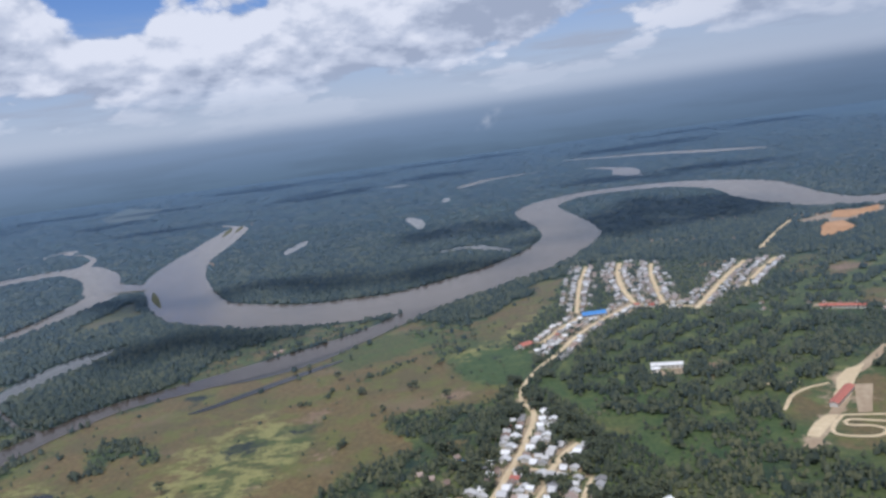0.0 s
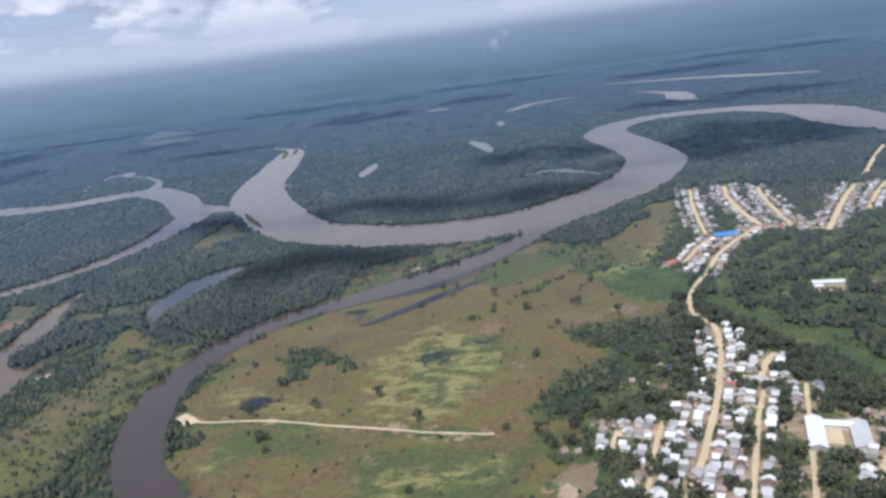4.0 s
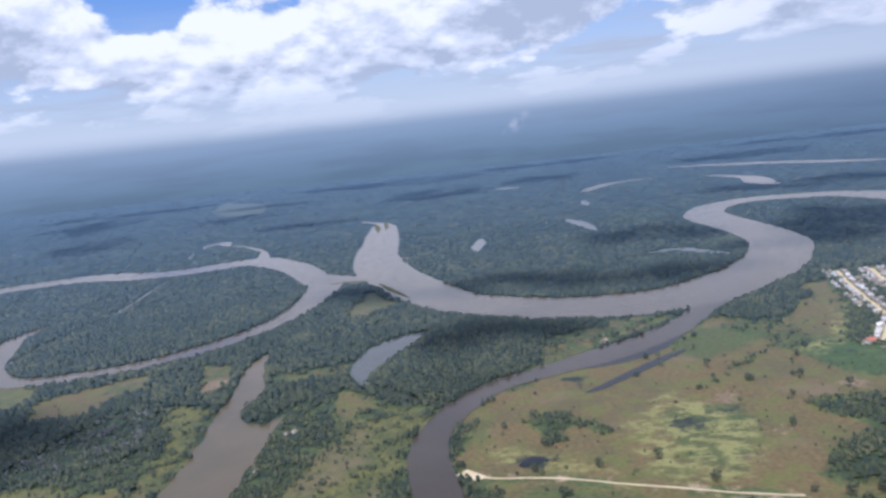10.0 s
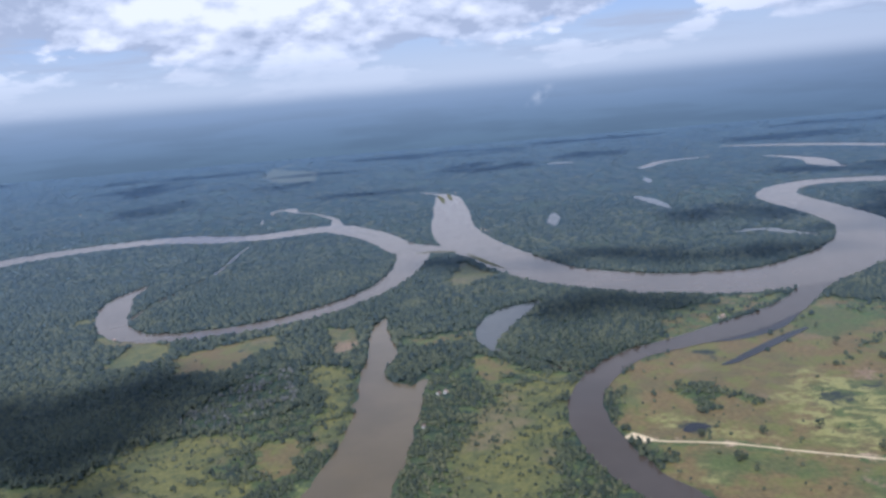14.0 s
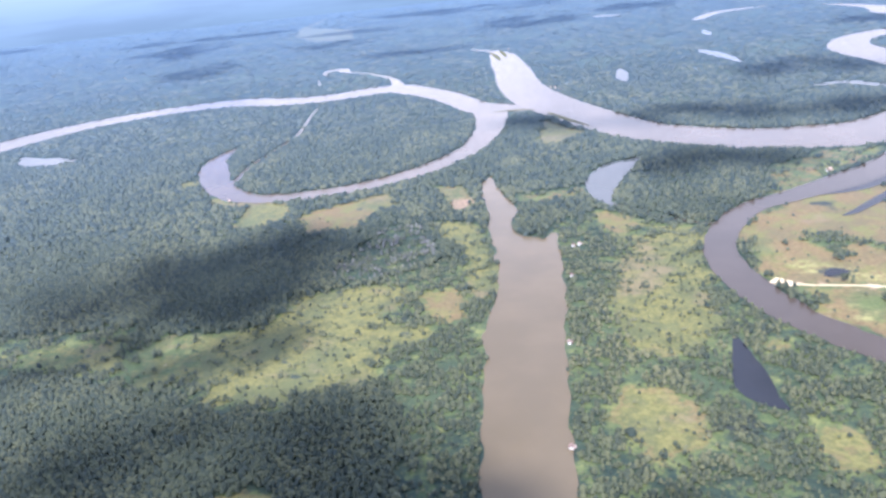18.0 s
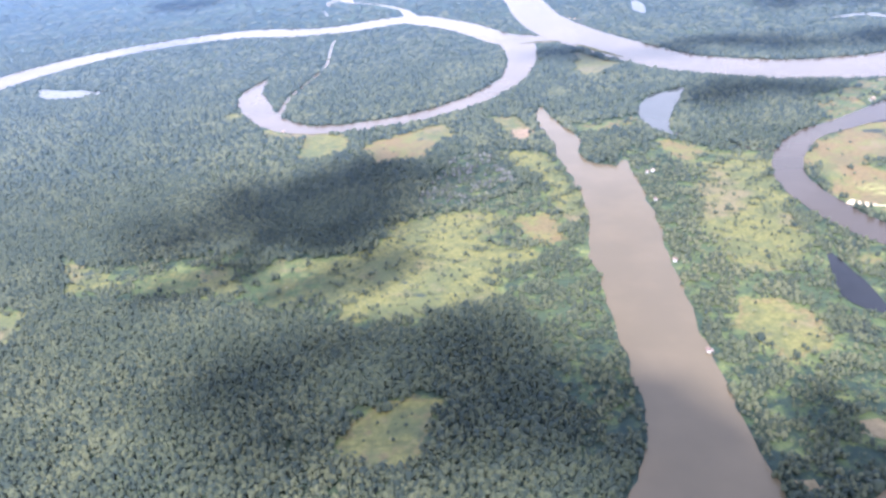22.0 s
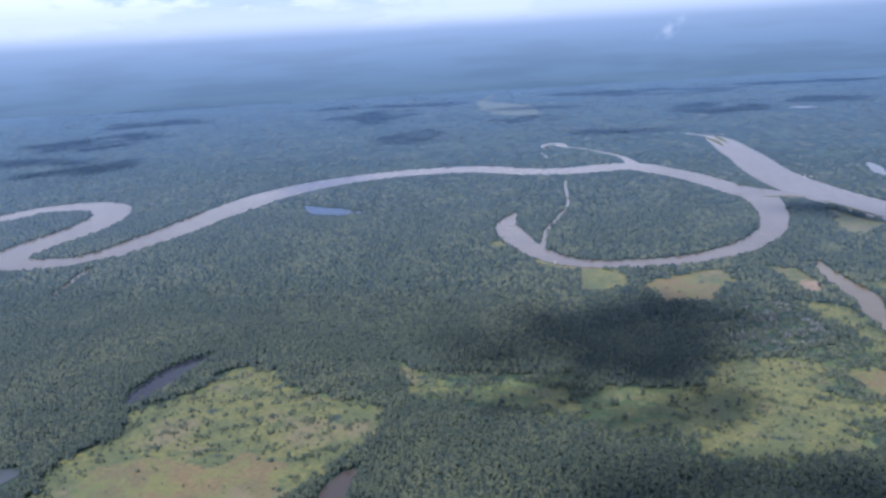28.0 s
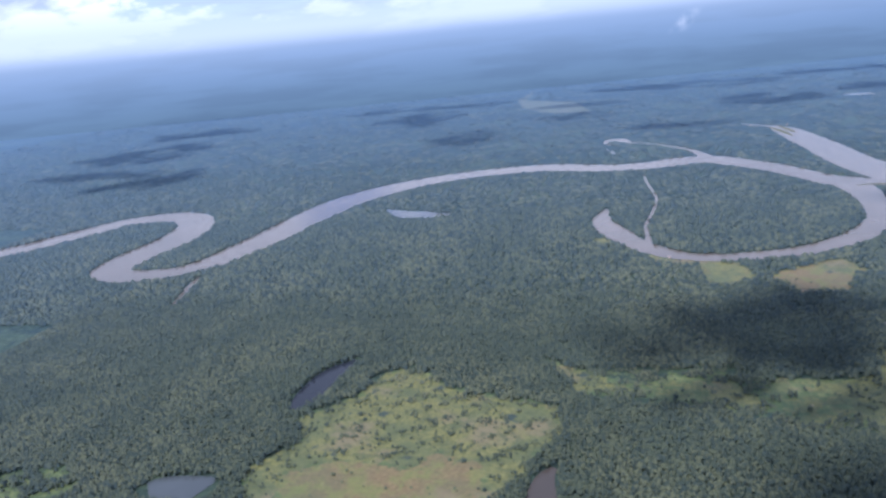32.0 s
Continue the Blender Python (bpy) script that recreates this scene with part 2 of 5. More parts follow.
    marsh = n.mix(n.ramp(n.noise(at, 0.07, 7.0, 0.72), 0.47, 0.62, 0.0, 0.65), marsh, n.mix(fine, (0.050, 0.064, 0.026, 1), (0.11, 0.115, 0.045, 1)))
    marsh = n.mix(n.ramp(n.noise(at, 0.03, 4.0, 0.6), 0.62, 0.68), marsh, (0.045, 0.058, 0.042, 1))
    soil = n.mix(n.ramp(fine, 0.25, 0.75), (0.36, 0.25, 0.15, 1), (0.55, 0.43, 0.29, 1))
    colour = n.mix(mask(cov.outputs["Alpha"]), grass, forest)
    colour = n.mix(mask(rgb.outputs[0]), colour, dry)
    colour = n.mix(mask(rgb.outputs[1]), colour, marsh)
    tone = n.add("ShaderNodeAttribute", attribute_name="tone")
    lush, wet, lime = (n.add("ShaderNodeSeparateColor", {0: tone.outputs["Color"]}).outputs[k] for k in range(3))
    colour = n.mix(n.math("MULTIPLY", n.ramp(n.math("ADD", lush, ragged), 0.15, 0.95), 0.62), colour, n.mix(n.ramp(fine, 0.3, 0.7), (0.042, 0.084, 0.026, 1), (0.100, 0.146, 0.044, 1)))
    streaky = n.noise(n.add("ShaderNodeMapping", {0: at, 2: (0, 0, 0.1), 3: (0.6, 1.0, 1.0)}).outputs[0], 0.085, 8.0, 0.74)
    colour = n.mix(n.math("MULTIPLY", n.ramp(n.math("ADD", lime, ragged), 0.2, 0.9), n.ramp(streaky, 0.45, 0.57)), colour, n.mix(fine, (0.22, 0.215, 0.060, 1), (0.41, 0.37, 0.150, 1)))
    colour = n.mix(n.math("MULTIPLY", mask(wet), n.ramp(streaky, 0.36, 0.52)), colour, (0.040, 0.046, 0.036, 1))
    colour = n.mix(n.math("MULTIPLY", mask(tone.outputs["Alpha"]), n.ramp(streaky, 0.35, 0.6, 0.35, 0.95)), colour, n.mix(n.ramp(fine, 0.3, 0.7), (0.235, 0.150, 0.095, 1), (0.400, 0.275, 0.185, 1)))
    colour = n.mix(mask(rgb.outputs[2]), colour, soil)
    height = n.math("ADD", n.math("MULTIPLY", n.math("SUBTRACT", 1.0, crowns.outputs["Distance"]), 3.0), n.math("MULTIPLY", n.math("SUBTRACT", 1.0, crowns2.outputs["Distance"]), 6.0))
    height = n.math("MULTIPLY", height, cov.outputs["Alpha"])
    height = n.math("ADD", height, n.math("MULTIPLY", fine, 0.8))
    bump = n.add("ShaderNodeBump", {"Strength": 1.0, "Distance": 1.6, "Height": height}).outputs[0]
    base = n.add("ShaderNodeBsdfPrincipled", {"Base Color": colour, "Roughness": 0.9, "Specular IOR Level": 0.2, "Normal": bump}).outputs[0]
    finish(n, haze_gloss(n, base))
    return mat


def water_material(name, silt, rough=0.16, ior=1.40):
    mat, n = material(name)
    at = place(n)
    wide, mid = n.noise(at, 0.012, 4.0), n.noise(at, 0.06, 4.0)
    colour = n.mix(n.ramp(wide, 0.35, 0.7), (*silt, 1), (silt[0] * 1.22, silt[1] * 1.2, silt[2] * 1.2, 1))
    ripple = n.noise(n.add("ShaderNodeMapping", {0: at, 3: (1.0, 0.5, 1.0)}).outputs[0], 0.9, 4.0)
    bump = n.add("ShaderNodeBump", {"Strength": 0.03, "Distance": 0.2, "Height": ripple}).outputs[0]
    shader = n.add("ShaderNodeBsdfPrincipled", {"Base Color": colour, "Roughness": n.ramp(mid, 0.3, 0.7, rough, rough + 0.07), "IOR": ior, "Normal": bump})
    finish(n, shader.outputs[0])
    return mat


def leaf_material(name, dark, light, pale):
    mat, n = material(name)
    at = place(n)
    chance = n.add("ShaderNodeNewGeometry").outputs["Random Per Island"]
    fine = n.noise(at, 0.55, 6.0, 0.75)
    wide = n.noise(at, 0.008, 5.0, 0.6)
    spot = n.noise(at, 0.03, 4.0, 0.6)
    colour = n.mix(n.ramp(n.math("ADD", n.math("ADD", n.math("MULTIPLY", fine, 0.8), n.math("MULTIPLY", chance, 0.62)), n.math("MULTIPLY", spot, 0.4)), 0.60, 1.18), (*dark, 1), (*light, 1))
    colour = n.mix(n.math("MULTIPLY", n.ramp(wide, 0.42, 0.64), n.ramp(chance, 0.3, 0.9)), colour, (*pale, 1))
    bump = n.add("ShaderNodeBump", {"Strength": 0.6, "Distance": 1.2, "Height": n.noise(at, 0.8, 5.0, 0.75)}).outputs[0]
    shader = n.add("ShaderNodeBsdfPrincipled", {"Base Color": colour, "Roughness": 0.7, "Specular IOR Level": 0.22, "Normal": bump})
    finish(n, haze_gloss(n, shader.outputs[0], 0.070))
    return mat


GROUND = ground_material()
RIVER = water_material("wide_river_water", (0.112, 0.091, 0.073), 0.17, 1.45)
SILT = water_material("silty_river_water", (0.120, 0.094, 0.057), 0.17, 1.42)
POND = water_material("dark_pond_water", (0.022, 0.025, 0.032), 0.08, 1.27)
LAKE = water_material("blue_grey_lake_water", (0.060, 0.068, 0.070), 0.12)
DARK_WATER = water_material("dark_still_water", (0.064, 0.051, 0.041), 0.16)
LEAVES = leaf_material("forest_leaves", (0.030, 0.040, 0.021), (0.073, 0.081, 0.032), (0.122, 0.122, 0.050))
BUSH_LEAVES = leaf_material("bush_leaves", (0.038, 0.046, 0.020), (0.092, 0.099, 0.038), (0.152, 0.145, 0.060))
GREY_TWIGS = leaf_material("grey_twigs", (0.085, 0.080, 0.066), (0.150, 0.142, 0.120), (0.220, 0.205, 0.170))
ROAD_SOIL = plain_material("pale_road_soil", (0.60, 0.46, 0.28), (0.80, 0.66, 0.44), 0.95, 0.25, vary=False)
TRACK_SOIL = plain_material("worn_track_soil", (0.36, 0.26, 0.17), (0.55, 0.44, 0.30), 0.95, 0.25, vary=False)
EARTH = plain_material("worn_brown_earth", (0.16, 0.125, 0.07), (0.31, 0.245, 0.145), 0.95, 0.25, vary=False)
BAR_GRASS = plain_material("river_bar_grass", (0.060, 0.075, 0.034), (0.150, 0.140, 0.070), 0.9, 0.2, vary=False)
QUARRY = plain_material("orange_quarry_earth", (0.42, 0.23, 0.12), (0.60, 0.37, 0.22), 0.95, 0.15, vary=False)
ZINC = plain_material("weathered_zinc", (0.25, 0.24, 0.235), (0.62, 0.60, 0.58), 0.55, 0.8)
RUST = plain_material("rusty_zinc", (0.20, 0.135, 0.105), (0.42, 0.32, 0.27), 0.7, 0.8)
RED_ROOF = plain_material("red_painted_roof", (0.36, 0.10, 0.08), (0.52, 0.18, 0.13), 0.6, 0.8)
BLUE_ROOF = plain_material("blue_painted_roof", (0.06, 0.20, 0.52), (0.12, 0.33, 0.70), 0.5, 0.8)
WALL = plain_material("limewashed_boards", (0.42, 0.40, 0.36), (0.72, 0.69, 0.63), 0.85, 0.6)
BARK = plain_material("grey_bark", (0.12, 0.09, 0.06), (0.24, 0.19, 0.14), 0.95, 1.5)
MIST = plain_material("cloud_white", (0.80, 0.80, 0.80), (0.85, 0.85, 0.85), 1.0, 0.01, vary=False)

# ---------------------------------------------------------------- helpers of form
def link_mesh(name, bm, mat, parent=None, label=""):
    data = bpy.data.meshes.new(name)
    bm.to_mesh(data)
    bm.free()
    data.materials.append(mat)
    ob = new(name, data)
    ob.parent = parent
    return tagged(ob, label) if label else ob


def part(name, bm, mat, parent, label=""):
    """One mesh under a thing or under a part."""
    return link_mesh(name, bm, mat, parent, label)


def array_mesh(name, verts, faces, mat, smooth=False):
    """A mesh from arrays of corners and of triangles or quads."""
    data = bpy.data.meshes.new(name)
    verts, faces = np.asarray(verts, np.float32), np.asarray(faces, np.int32)
    size = faces.shape[1]
    data.vertices.add(len(verts))
    data.vertices.foreach_set("co", verts.ravel())
    data.loops.add(faces.size)
    data.loops.foreach_set("vertex_index", faces.ravel())
    data.polygons.add(len(faces))
    data.polygons.foreach_set("loop_start", np.arange(0, faces.size, size, dtype=np.int32))
    data.polygons.foreach_set("use_smooth", np.full(len(faces), smooth))
    data.update(calc_edges=True)
    data.materials.append(mat)
    return new(name, data)


def smooth_line(stations, step=9.0):
    """A Catmull-Rom line through stations of any width, with a point every few metres."""
    p = np.array(stations, float)
    p = np.vstack([2 * p[0] - p[1], p, 2 * p[-1] - p[-2]])
    out = []
    for i in range(1, len(p) - 2):
        count = max(2, int(np.linalg.norm(p[i + 1, :2] - p[i, :2]) / step))
        s = np.linspace(0, 1, count, endpoint=False)[:, None]
        out.append(0.5 * (2 * p[i] + (p[i + 1] - p[i - 1]) * s + (2 * p[i - 1] - 5 * p[i] + 4 * p[i + 1] - p[i + 2]) * s ** 2 + (3 * p[i] - p[i - 1] - 3 * p[i + 1] + p[i + 2]) * s ** 3))
    out = np.vstack(out + [p[-2:-1]])
    out[:, 2] = np.maximum(out[:, 2], 0.5)
    return out


def wobble(x, y, size, seed):
    """Smooth noise in -1..1 with waves of about that size in metres."""
    rng = np.random.default_rng(seed)
    total = np.zeros_like(np.asarray(x, float))
    for octave in range(4):
        k = 2 ** octave * 6.283 / size
        for _ in range(3):
            a, ph = rng.uniform(0, 6.283), rng.uniform(0, 6.283)
            total += np.sin((x * math.cos(a) + y * math.sin(a)) * k * rng.uniform(0.7, 1.3) + ph) / 2 ** octave
    return total / 4.0


# ---------------------------------------------------------------- the plan
# rivers and pools: stations of x, y and width
WATERS = {}


def water(name, mat, z, label, stations):
    WATERS[name] = (mat, z, label, stations)


water("main_river", RIVER, 0.6, "wide silty brown river winding through forest", [(-625, 2330, 24), (-612, 2260, 60), (-603, 2195, 78), (-590, 2000, 94), (-581, 1862, 98), (-570, 1642, 106), (-530, 1448, 118), (-486, 1335, 111), (-440, 1223, 110), (-392, 1133, 108), (-345, 1085, 112), (-302, 1054, 116), (-247, 1023, 120), (-193, 1006, 124), (-134, 998, 132), (-81, 1003, 128), (-23, 1023, 126), (48, 1074, 120), (115, 1136, 116), (182, 1230, 108), (234, 1346, 110), (246, 1458, 104), (242, 1599, 106), (232, 1712, 108), (242, 1800, 100), (280, 1882, 88), (340, 1940, 82), (433, 1975, 90), (560, 1945, 98), (640, 1900, 104), (715, 1740, 140), (700, 1560, 150)])
water("winding_river", RIVER, 0.55, "narrower silty river looping through dense forest", [(-2600, 900, 90), (-2430, 1104, 100), (-2366, 1225, 101), (-2310, 1325, 96), (-2225, 1368, 92), (-2150, 1345, 92), (-2096, 1284, 85), (-2066, 1194, 96), (-2062, 1094, 98), (-2072, 1013, 96), (-2070, 938, 85), (-2044, 895, 70), (-2005, 878, 72), (-1962, 880, 74), (-1912, 901, 64), (-1874, 942, 70), (-1852, 1015, 85), (-1830, 1128, 94), (-1810, 1277, 103), (-1780, 1440, 109), (-1720, 1563, 109), (-1628, 1668, 101), (-1490, 1748, 96), (-1309, 1784, 96), (-1151, 1732, 90), (-1031, 1737, 94), (-943, 1775, 103), (-875, 1775, 96), (-813, 1704, 85), (-755, 1624, 77), (-697, 1502, 72), (-655, 1420, 77)])
water("river_loop", RIVER, 0.5, "curved old loop of the silty river", [(-650, 1420, 72), (-641, 1326, 62), (-655, 1187, 50), (-685, 1087, 44), (-740, 1001, 46), (-815, 937, 44), (-883, 913, 40), (-945, 903, 38), (-997, 907, 38), (-1042, 934, 42), (-1085, 992, 46), (-1125, 1084, 52), (-1146, 1155, 38), (-1144, 1220, 20), (-1138, 1262, 6)])
water("river_head", RIVER, 0.3, "thin finger of water at the head of the wide river", [(-705, 2425, 6), (-691, 2408, 12), (-649, 2350, 16), (-602, 2271, 30)])
water("river_neck", RIVER, 0.45, "short neck of water joining the two rivers", [(-690, 1470, 80), (-625, 1420, 76), (-582, 1405, 66), (-530, 1395, 70)])
water("loop_channel", RIVER, 0.4, "thin pale channel across the wooded loop", [(-1052, 1600, 4), (-1050, 1524, 5), (-1036, 1339, 6), (-1050, 1215, 6), (-1065, 1113, 8), (-1065, 985, 11)])
water("north_channel", RIVER, 0.35, "side arm of the silty river ending in a pool", [(-875, 1781, 46), (-899, 1900, 24), (-920, 1965, 16), (-963, 2034, 13), (-998, 2086, 10), (-1043, 2133, 9), (-1080, 2166, 16), (-1105, 2225, 44), (-1132, 2232, 32), (-1152, 2200, 14), (-1152, 2165, 12), (-1135, 2130, 8)])
water("side_channel", DARK_WATER, 0.52, "dark slow channel between marsh and savanna", [(0, 985, 40), (-40, 940, 34), (-96, 868, 40), (-155, 814, 46), (-219, 775, 46), (-278, 744, 36), (-331, 716, 33), (-366, 680, 33), (-388, 645, 35), (-405, 607, 34), (-412, 557, 35), (-407, 508, 39), (-396, 462, 38), (-378, 422, 36), (-345, 374, 36), (-300, 330, 32), (-285, 270, 34), (-310, 205, 36), (-360, 175, 36)])
water("lower_channel", SILT, 0.51, "broad brown bend of the slow channel", [(-335, 188, 34), (-400, 158, 38), (-488, 128, 48), (-562, 94, 52), (-640, 60, 54)])
water("canal", SILT, 0.48, "broad brown backwater reaching between wooded banks", [(-646, 925, 5), (-648, 905, 14), (-647, 858, 24), (-633, 778, 36), (-633, 744, 34), (-636, 707, 28), (-626, 662, 42), (-609, 630, 70), (-606, 566, 66), (-611, 497, 68), (-618, 446, 72), (-619, 400, 67), (-623, 331, 65), (-624, 289, 62), (-625, 249, 60), (-626, 213, 60), (-630, 173, 68), (-639, 131, 86), (-655, 90, 100), (-670, 40, 110)])
water("canal_arm", SILT, 0.44, "small bay of the brown backwater", [(-572, 676, 4), (-577, 660, 14), (-586, 638, 30), (-596, 612, 40)])
water("oxbow", LAKE, 0.46, "curved oxbow pool among trees", [(-420, 966, 4), (-432, 954, 12), (-457, 929, 42), (-480, 888, 50), (-495, 838, 44), (-501, 797, 28), (-496, 766, 10), (-490, 752, 5)])
water("creek", DARK_WATER, 0.36, "narrow creek draining the oxbow", [(-496, 765, 7), (-462, 727, 6), (-430, 691, 6), (-396, 668, 7)])
water("far_river", RIVER, 0.42, "distant bright reach of river", [(575, 3310, 18), (650, 3250, 48), (800, 3125, 72), (930, 2990, 80), (1056, 2790, 80), (1150, 2680, 52), (1185, 2635, 12)])
water("far_pool", RIVER, 0.41, "distant curved pool in the forest", [(85, 2650, 24), (110, 2690, 42), (208, 2828, 46), (326, 2869, 30), (400, 2870, 10)])
water("far_oxbow", RIVER, 0.4, "distant hooked pool in the forest", [(560, 2760, 12), (602, 2684, 36), (640, 2540, 66), (618, 2400, 90), (612, 2310, 48), (640, 2260, 12)])
water("swamp_pool", LAKE, 0.38, "ragged shallow pool in swampy forest", [(-10, 1376, 8), (5, 1373, 15), (50, 1378, 27), (85, 1334, 25), (108, 1290, 27), (118, 1270, 7)])
water("forest_lake", LAKE, 0.37, "small blue-grey lake enclosed by forest", [(-1634, 1345, 6), (-1615, 1326, 24), (-1586, 1298, 50), (-1545, 1276, 70), (-1500, 1270, 40), (-1458, 1290, 7)])
water("round_lake", LAKE, 0.39, "small round lake enclosed by forest", [(-336, 1590, 6), (-336, 1625, 24), (-330, 1675, 29), (-324, 1735, 24), (-320, 1770, 5)])
water("strip_lake", LAKE, 0.36, "narrow lake in far forest", [(-80, 1960, 8), (-74, 1930, 26), (-57, 1850, 37), (-46, 1742, 18), (-43, 1710, 5)])
water("far_pond", LAKE, 0.35, "tiny bright pond in far forest", [(24, 2230, 10), (29, 2290, 26), (34, 2350, 8)])
water("farther_pond", LAKE, 0.34, "tiny distant pond in far forest", [(-210, 3125, 18), (-160, 3105, 60), (-105, 3085, 18)])
water("trail_creek", RIVER, 0.32, "thin pale creek cutting straight through the forest", [(-1806, 715, 7), (-1813, 745, 10), (-1827, 791, 12), (-1837, 840, 12), (-1842, 862, 8)])
water("sliver_pool", LAKE, 0.33, "sliver of open water in forest", [(-1145, 2050, 4), (-1138, 2015, 9), (-1122, 1960, 6)])
water("dark_pond", POND, 0.47, "dark almond-shaped pond in scrub", [(-447, 414, 2), (-449, 396, 10), (-453, 363, 22), (-456, 338, 28), (-451, 318, 18), (-443, 305, 3)])
water("strip_pond", POND, 0.46, "narrow dark pond at the edge of a marsh", [(-1456, 388, 8), (-1452, 420, 34), (-1449, 455, 34), (-1443, 486, 28), (-1426, 516, 12)])
water("corner_pond", LAKE, 0.45, "grey pond in a forest clearing", [(-1530, 236, 24), (-1523, 240, 34), (-1505, 243, 40), (-1486, 242, 38), (-1478, 240, 28)])
water("marsh_pond", DARK_WATER, 0.44, "dark pond beside a yellow marsh", [(-1172, 298, 6), (-1180, 280, 18), (-1180, 262, 24), (-1177, 236, 28), (-1170, 205, 24)])
water("savanna_pool", POND, 0.43, "dark flooded strip in the savanna", [(-255, 664, 3), (-240, 672, 9), (-202, 703, 12), (-156, 742, 13), (-122, 768, 5)])
water("savanna_puddle", POND, 0.31, "dark puddle on the grassland", [(-334, 512, 5), (-322, 522, 14), (-311, 519, 6)])
water("flooded_grass", POND, 0.3, "shallow flooded grass beside the channel", [(-262, 738, 8), (-232, 745, 16), (-195, 757, 22), (-150, 785, 20), (-105, 832, 8)])
water("upper_reach", RIVER, 0.585, "bend of the wide silty river beside bare earth", [(702, 1600, 148), (705, 1420, 120), (745, 1330, 100), (840, 1310, 100), (960, 1400, 110)])
# open land, laid down in this order; later outlines cover earlier ones
OPEN = []


def land(kind, *outline):
    OPEN.append((kind, list(outline)))


land("scrub", (-590, 690), (-520, 740), (-400, 660), (-440, 600), (-420, 470), (-370, 390), (-320, 330), (-310, 230), (-420, 190), (-560, 140), (-610, 180), (-590, 400), (-575, 560))
land("scrub", (-765, 575), (-690, 620), (-640, 560), (-650, 200), (-700, 170), (-720, 330), (-750, 420))
land("scrub", (-1180, 430), (-1000, 400), (-850, 330), (-800, 340), (-1000, 500), (-1150, 500))
land("grass", (59, 610), (91, 667), (192, 778), (330, 790), (460, 880), (640, 980), (680, 800), (460, 560), (330, 380), (224, 350), (123, 406), (108, 470), (84, 501))
land("scrub", (300, 620), (360, 700), (460, 700), (420, 620), (340, 570))
land("scrub", (190, 480), (210, 440), (190, 400), (150, 420), (150, 470))
land("dry", (-384, 581), (-385, 636), (-330, 690), (-268, 742), (-149, 785), (-56, 881), (23, 923), (80, 987), (130, 1010), (165, 1026), (104, 838), (52, 729), (50, 627), (20, 600), (-29, 556), (-58, 496), (-75, 420), (-100, 330), (-110, 290), (-270, 290), (-330, 365), (-364, 438), (-388, 507))
land("meadow", (-109, 470), (-62, 466), (-80, 430), (-109, 427))
land("meadow", (-80, 425), (-62, 496), (-35, 560), (20, 604), (50, 630), (58, 560), (22, 480), (-40, 430))
land("meadow", (-60, 860), (0, 905), (90, 900), (78, 705), (33, 620), (-10, 690))
land("soil", (-527, 194), (-513, 193), (-507, 173), (-513, 163), (-530, 183))
land("soil", (-491, 180), (-477, 183), (-478, 175), (-491, 170))
land("grass", (-1703, 250), (-1638, 265), (-1605, 239), (-1618, 200), (-1690, 190))
land("field", (-1573, 3546), (-1666, 4064), (-1311, 3636), (-1222, 3132), (-1426, 3233))
land("grass", (62, 610), (110, 650), (150, 600), (150, 520), (105, 500), (84, 550))
land("dry", (215, 445), (240, 428), (320, 460), (330, 575), (300, 570), (222, 505))
land("dry", (400, 884), (479, 985), (502, 952), (446, 865))
land("soil", (-587, 144), (-574, 144), (-574, 131), (-581, 134))
land("soil", (560, 1190), (640, 1160), (720, 1180), (760, 1250), (640, 1245))
# east bank of the canal
land("marsh", (-512, 711), (-499, 744), (-466, 699), (-438, 662), (-406, 656), (-419, 613), (-429, 573), (-437, 517), (-450, 509), (-451, 453), (-451, 428), (-471, 424), (-483, 402), (-513, 406), (-530, 424), (-535, 438), (-536, 503), (-512, 566), (-512, 632))
land("marsh", (-508, 691), (-407, 664), (-429, 580), (-449, 499), (-454, 440), (-471, 400), (-513, 383), (-537, 418), (-528, 517), (-504, 600))
land("brown", (-516, 745), (-466, 686), (-499, 654), (-515, 673))
land("scrub", (-494, 681), (-462, 668), (-457, 648), (-484, 652))
land("scrub", (-512, 618), (-497, 643), (-488, 610), (-501, 589))
land("field", (-551, 349), (-520, 340), (-496, 313), (-507, 264), (-545, 259), (-560, 291), (-564, 305))
land("field", (-431, 298), (-405, 269), (-422, 233), (-437, 238), (-434, 260))
land("brown", (-421, 414), (-410, 385), (-429, 373))
land("meadow", (-620, 831), (-518, 849), (-524, 805), (-597, 787), (-615, 800))
land("field", (-543, 1274), (-476, 1140), (-542, 1078), (-570, 1110), (-554, 1203))
# west bank of the canal
land("field", (-1168, 1045), (-1137, 1034), (-1116, 991), (-1149, 996))
land("field", (-1027, 901), (-939, 876), (-923, 798), (-969, 774), (-998, 787), (-992, 844))
land("field", (-1083, 935), (-1021, 894), (-1018, 868), (-1063, 892))
land("brown", (-911, 812), (-845, 858), (-807, 790), (-808, 759), (-830, 733), (-886, 739))
land("field", (-845, 858), (-792, 879), (-777, 817), (-812, 800))
land("field", (-733, 898), (-690, 897), (-673, 831), (-677, 778), (-697, 789), (-709, 843))
land("grey", (-823, 584), (-807, 660), (-774, 749), (-741, 748), (-721, 676), (-700, 635), (-725, 606), (-761, 579), (-790, 562))
land("marsh", (-723, 751), (-665, 728), (-647, 638), (-650, 530), (-674, 535), (-669, 595), (-687, 663), (-707, 687))
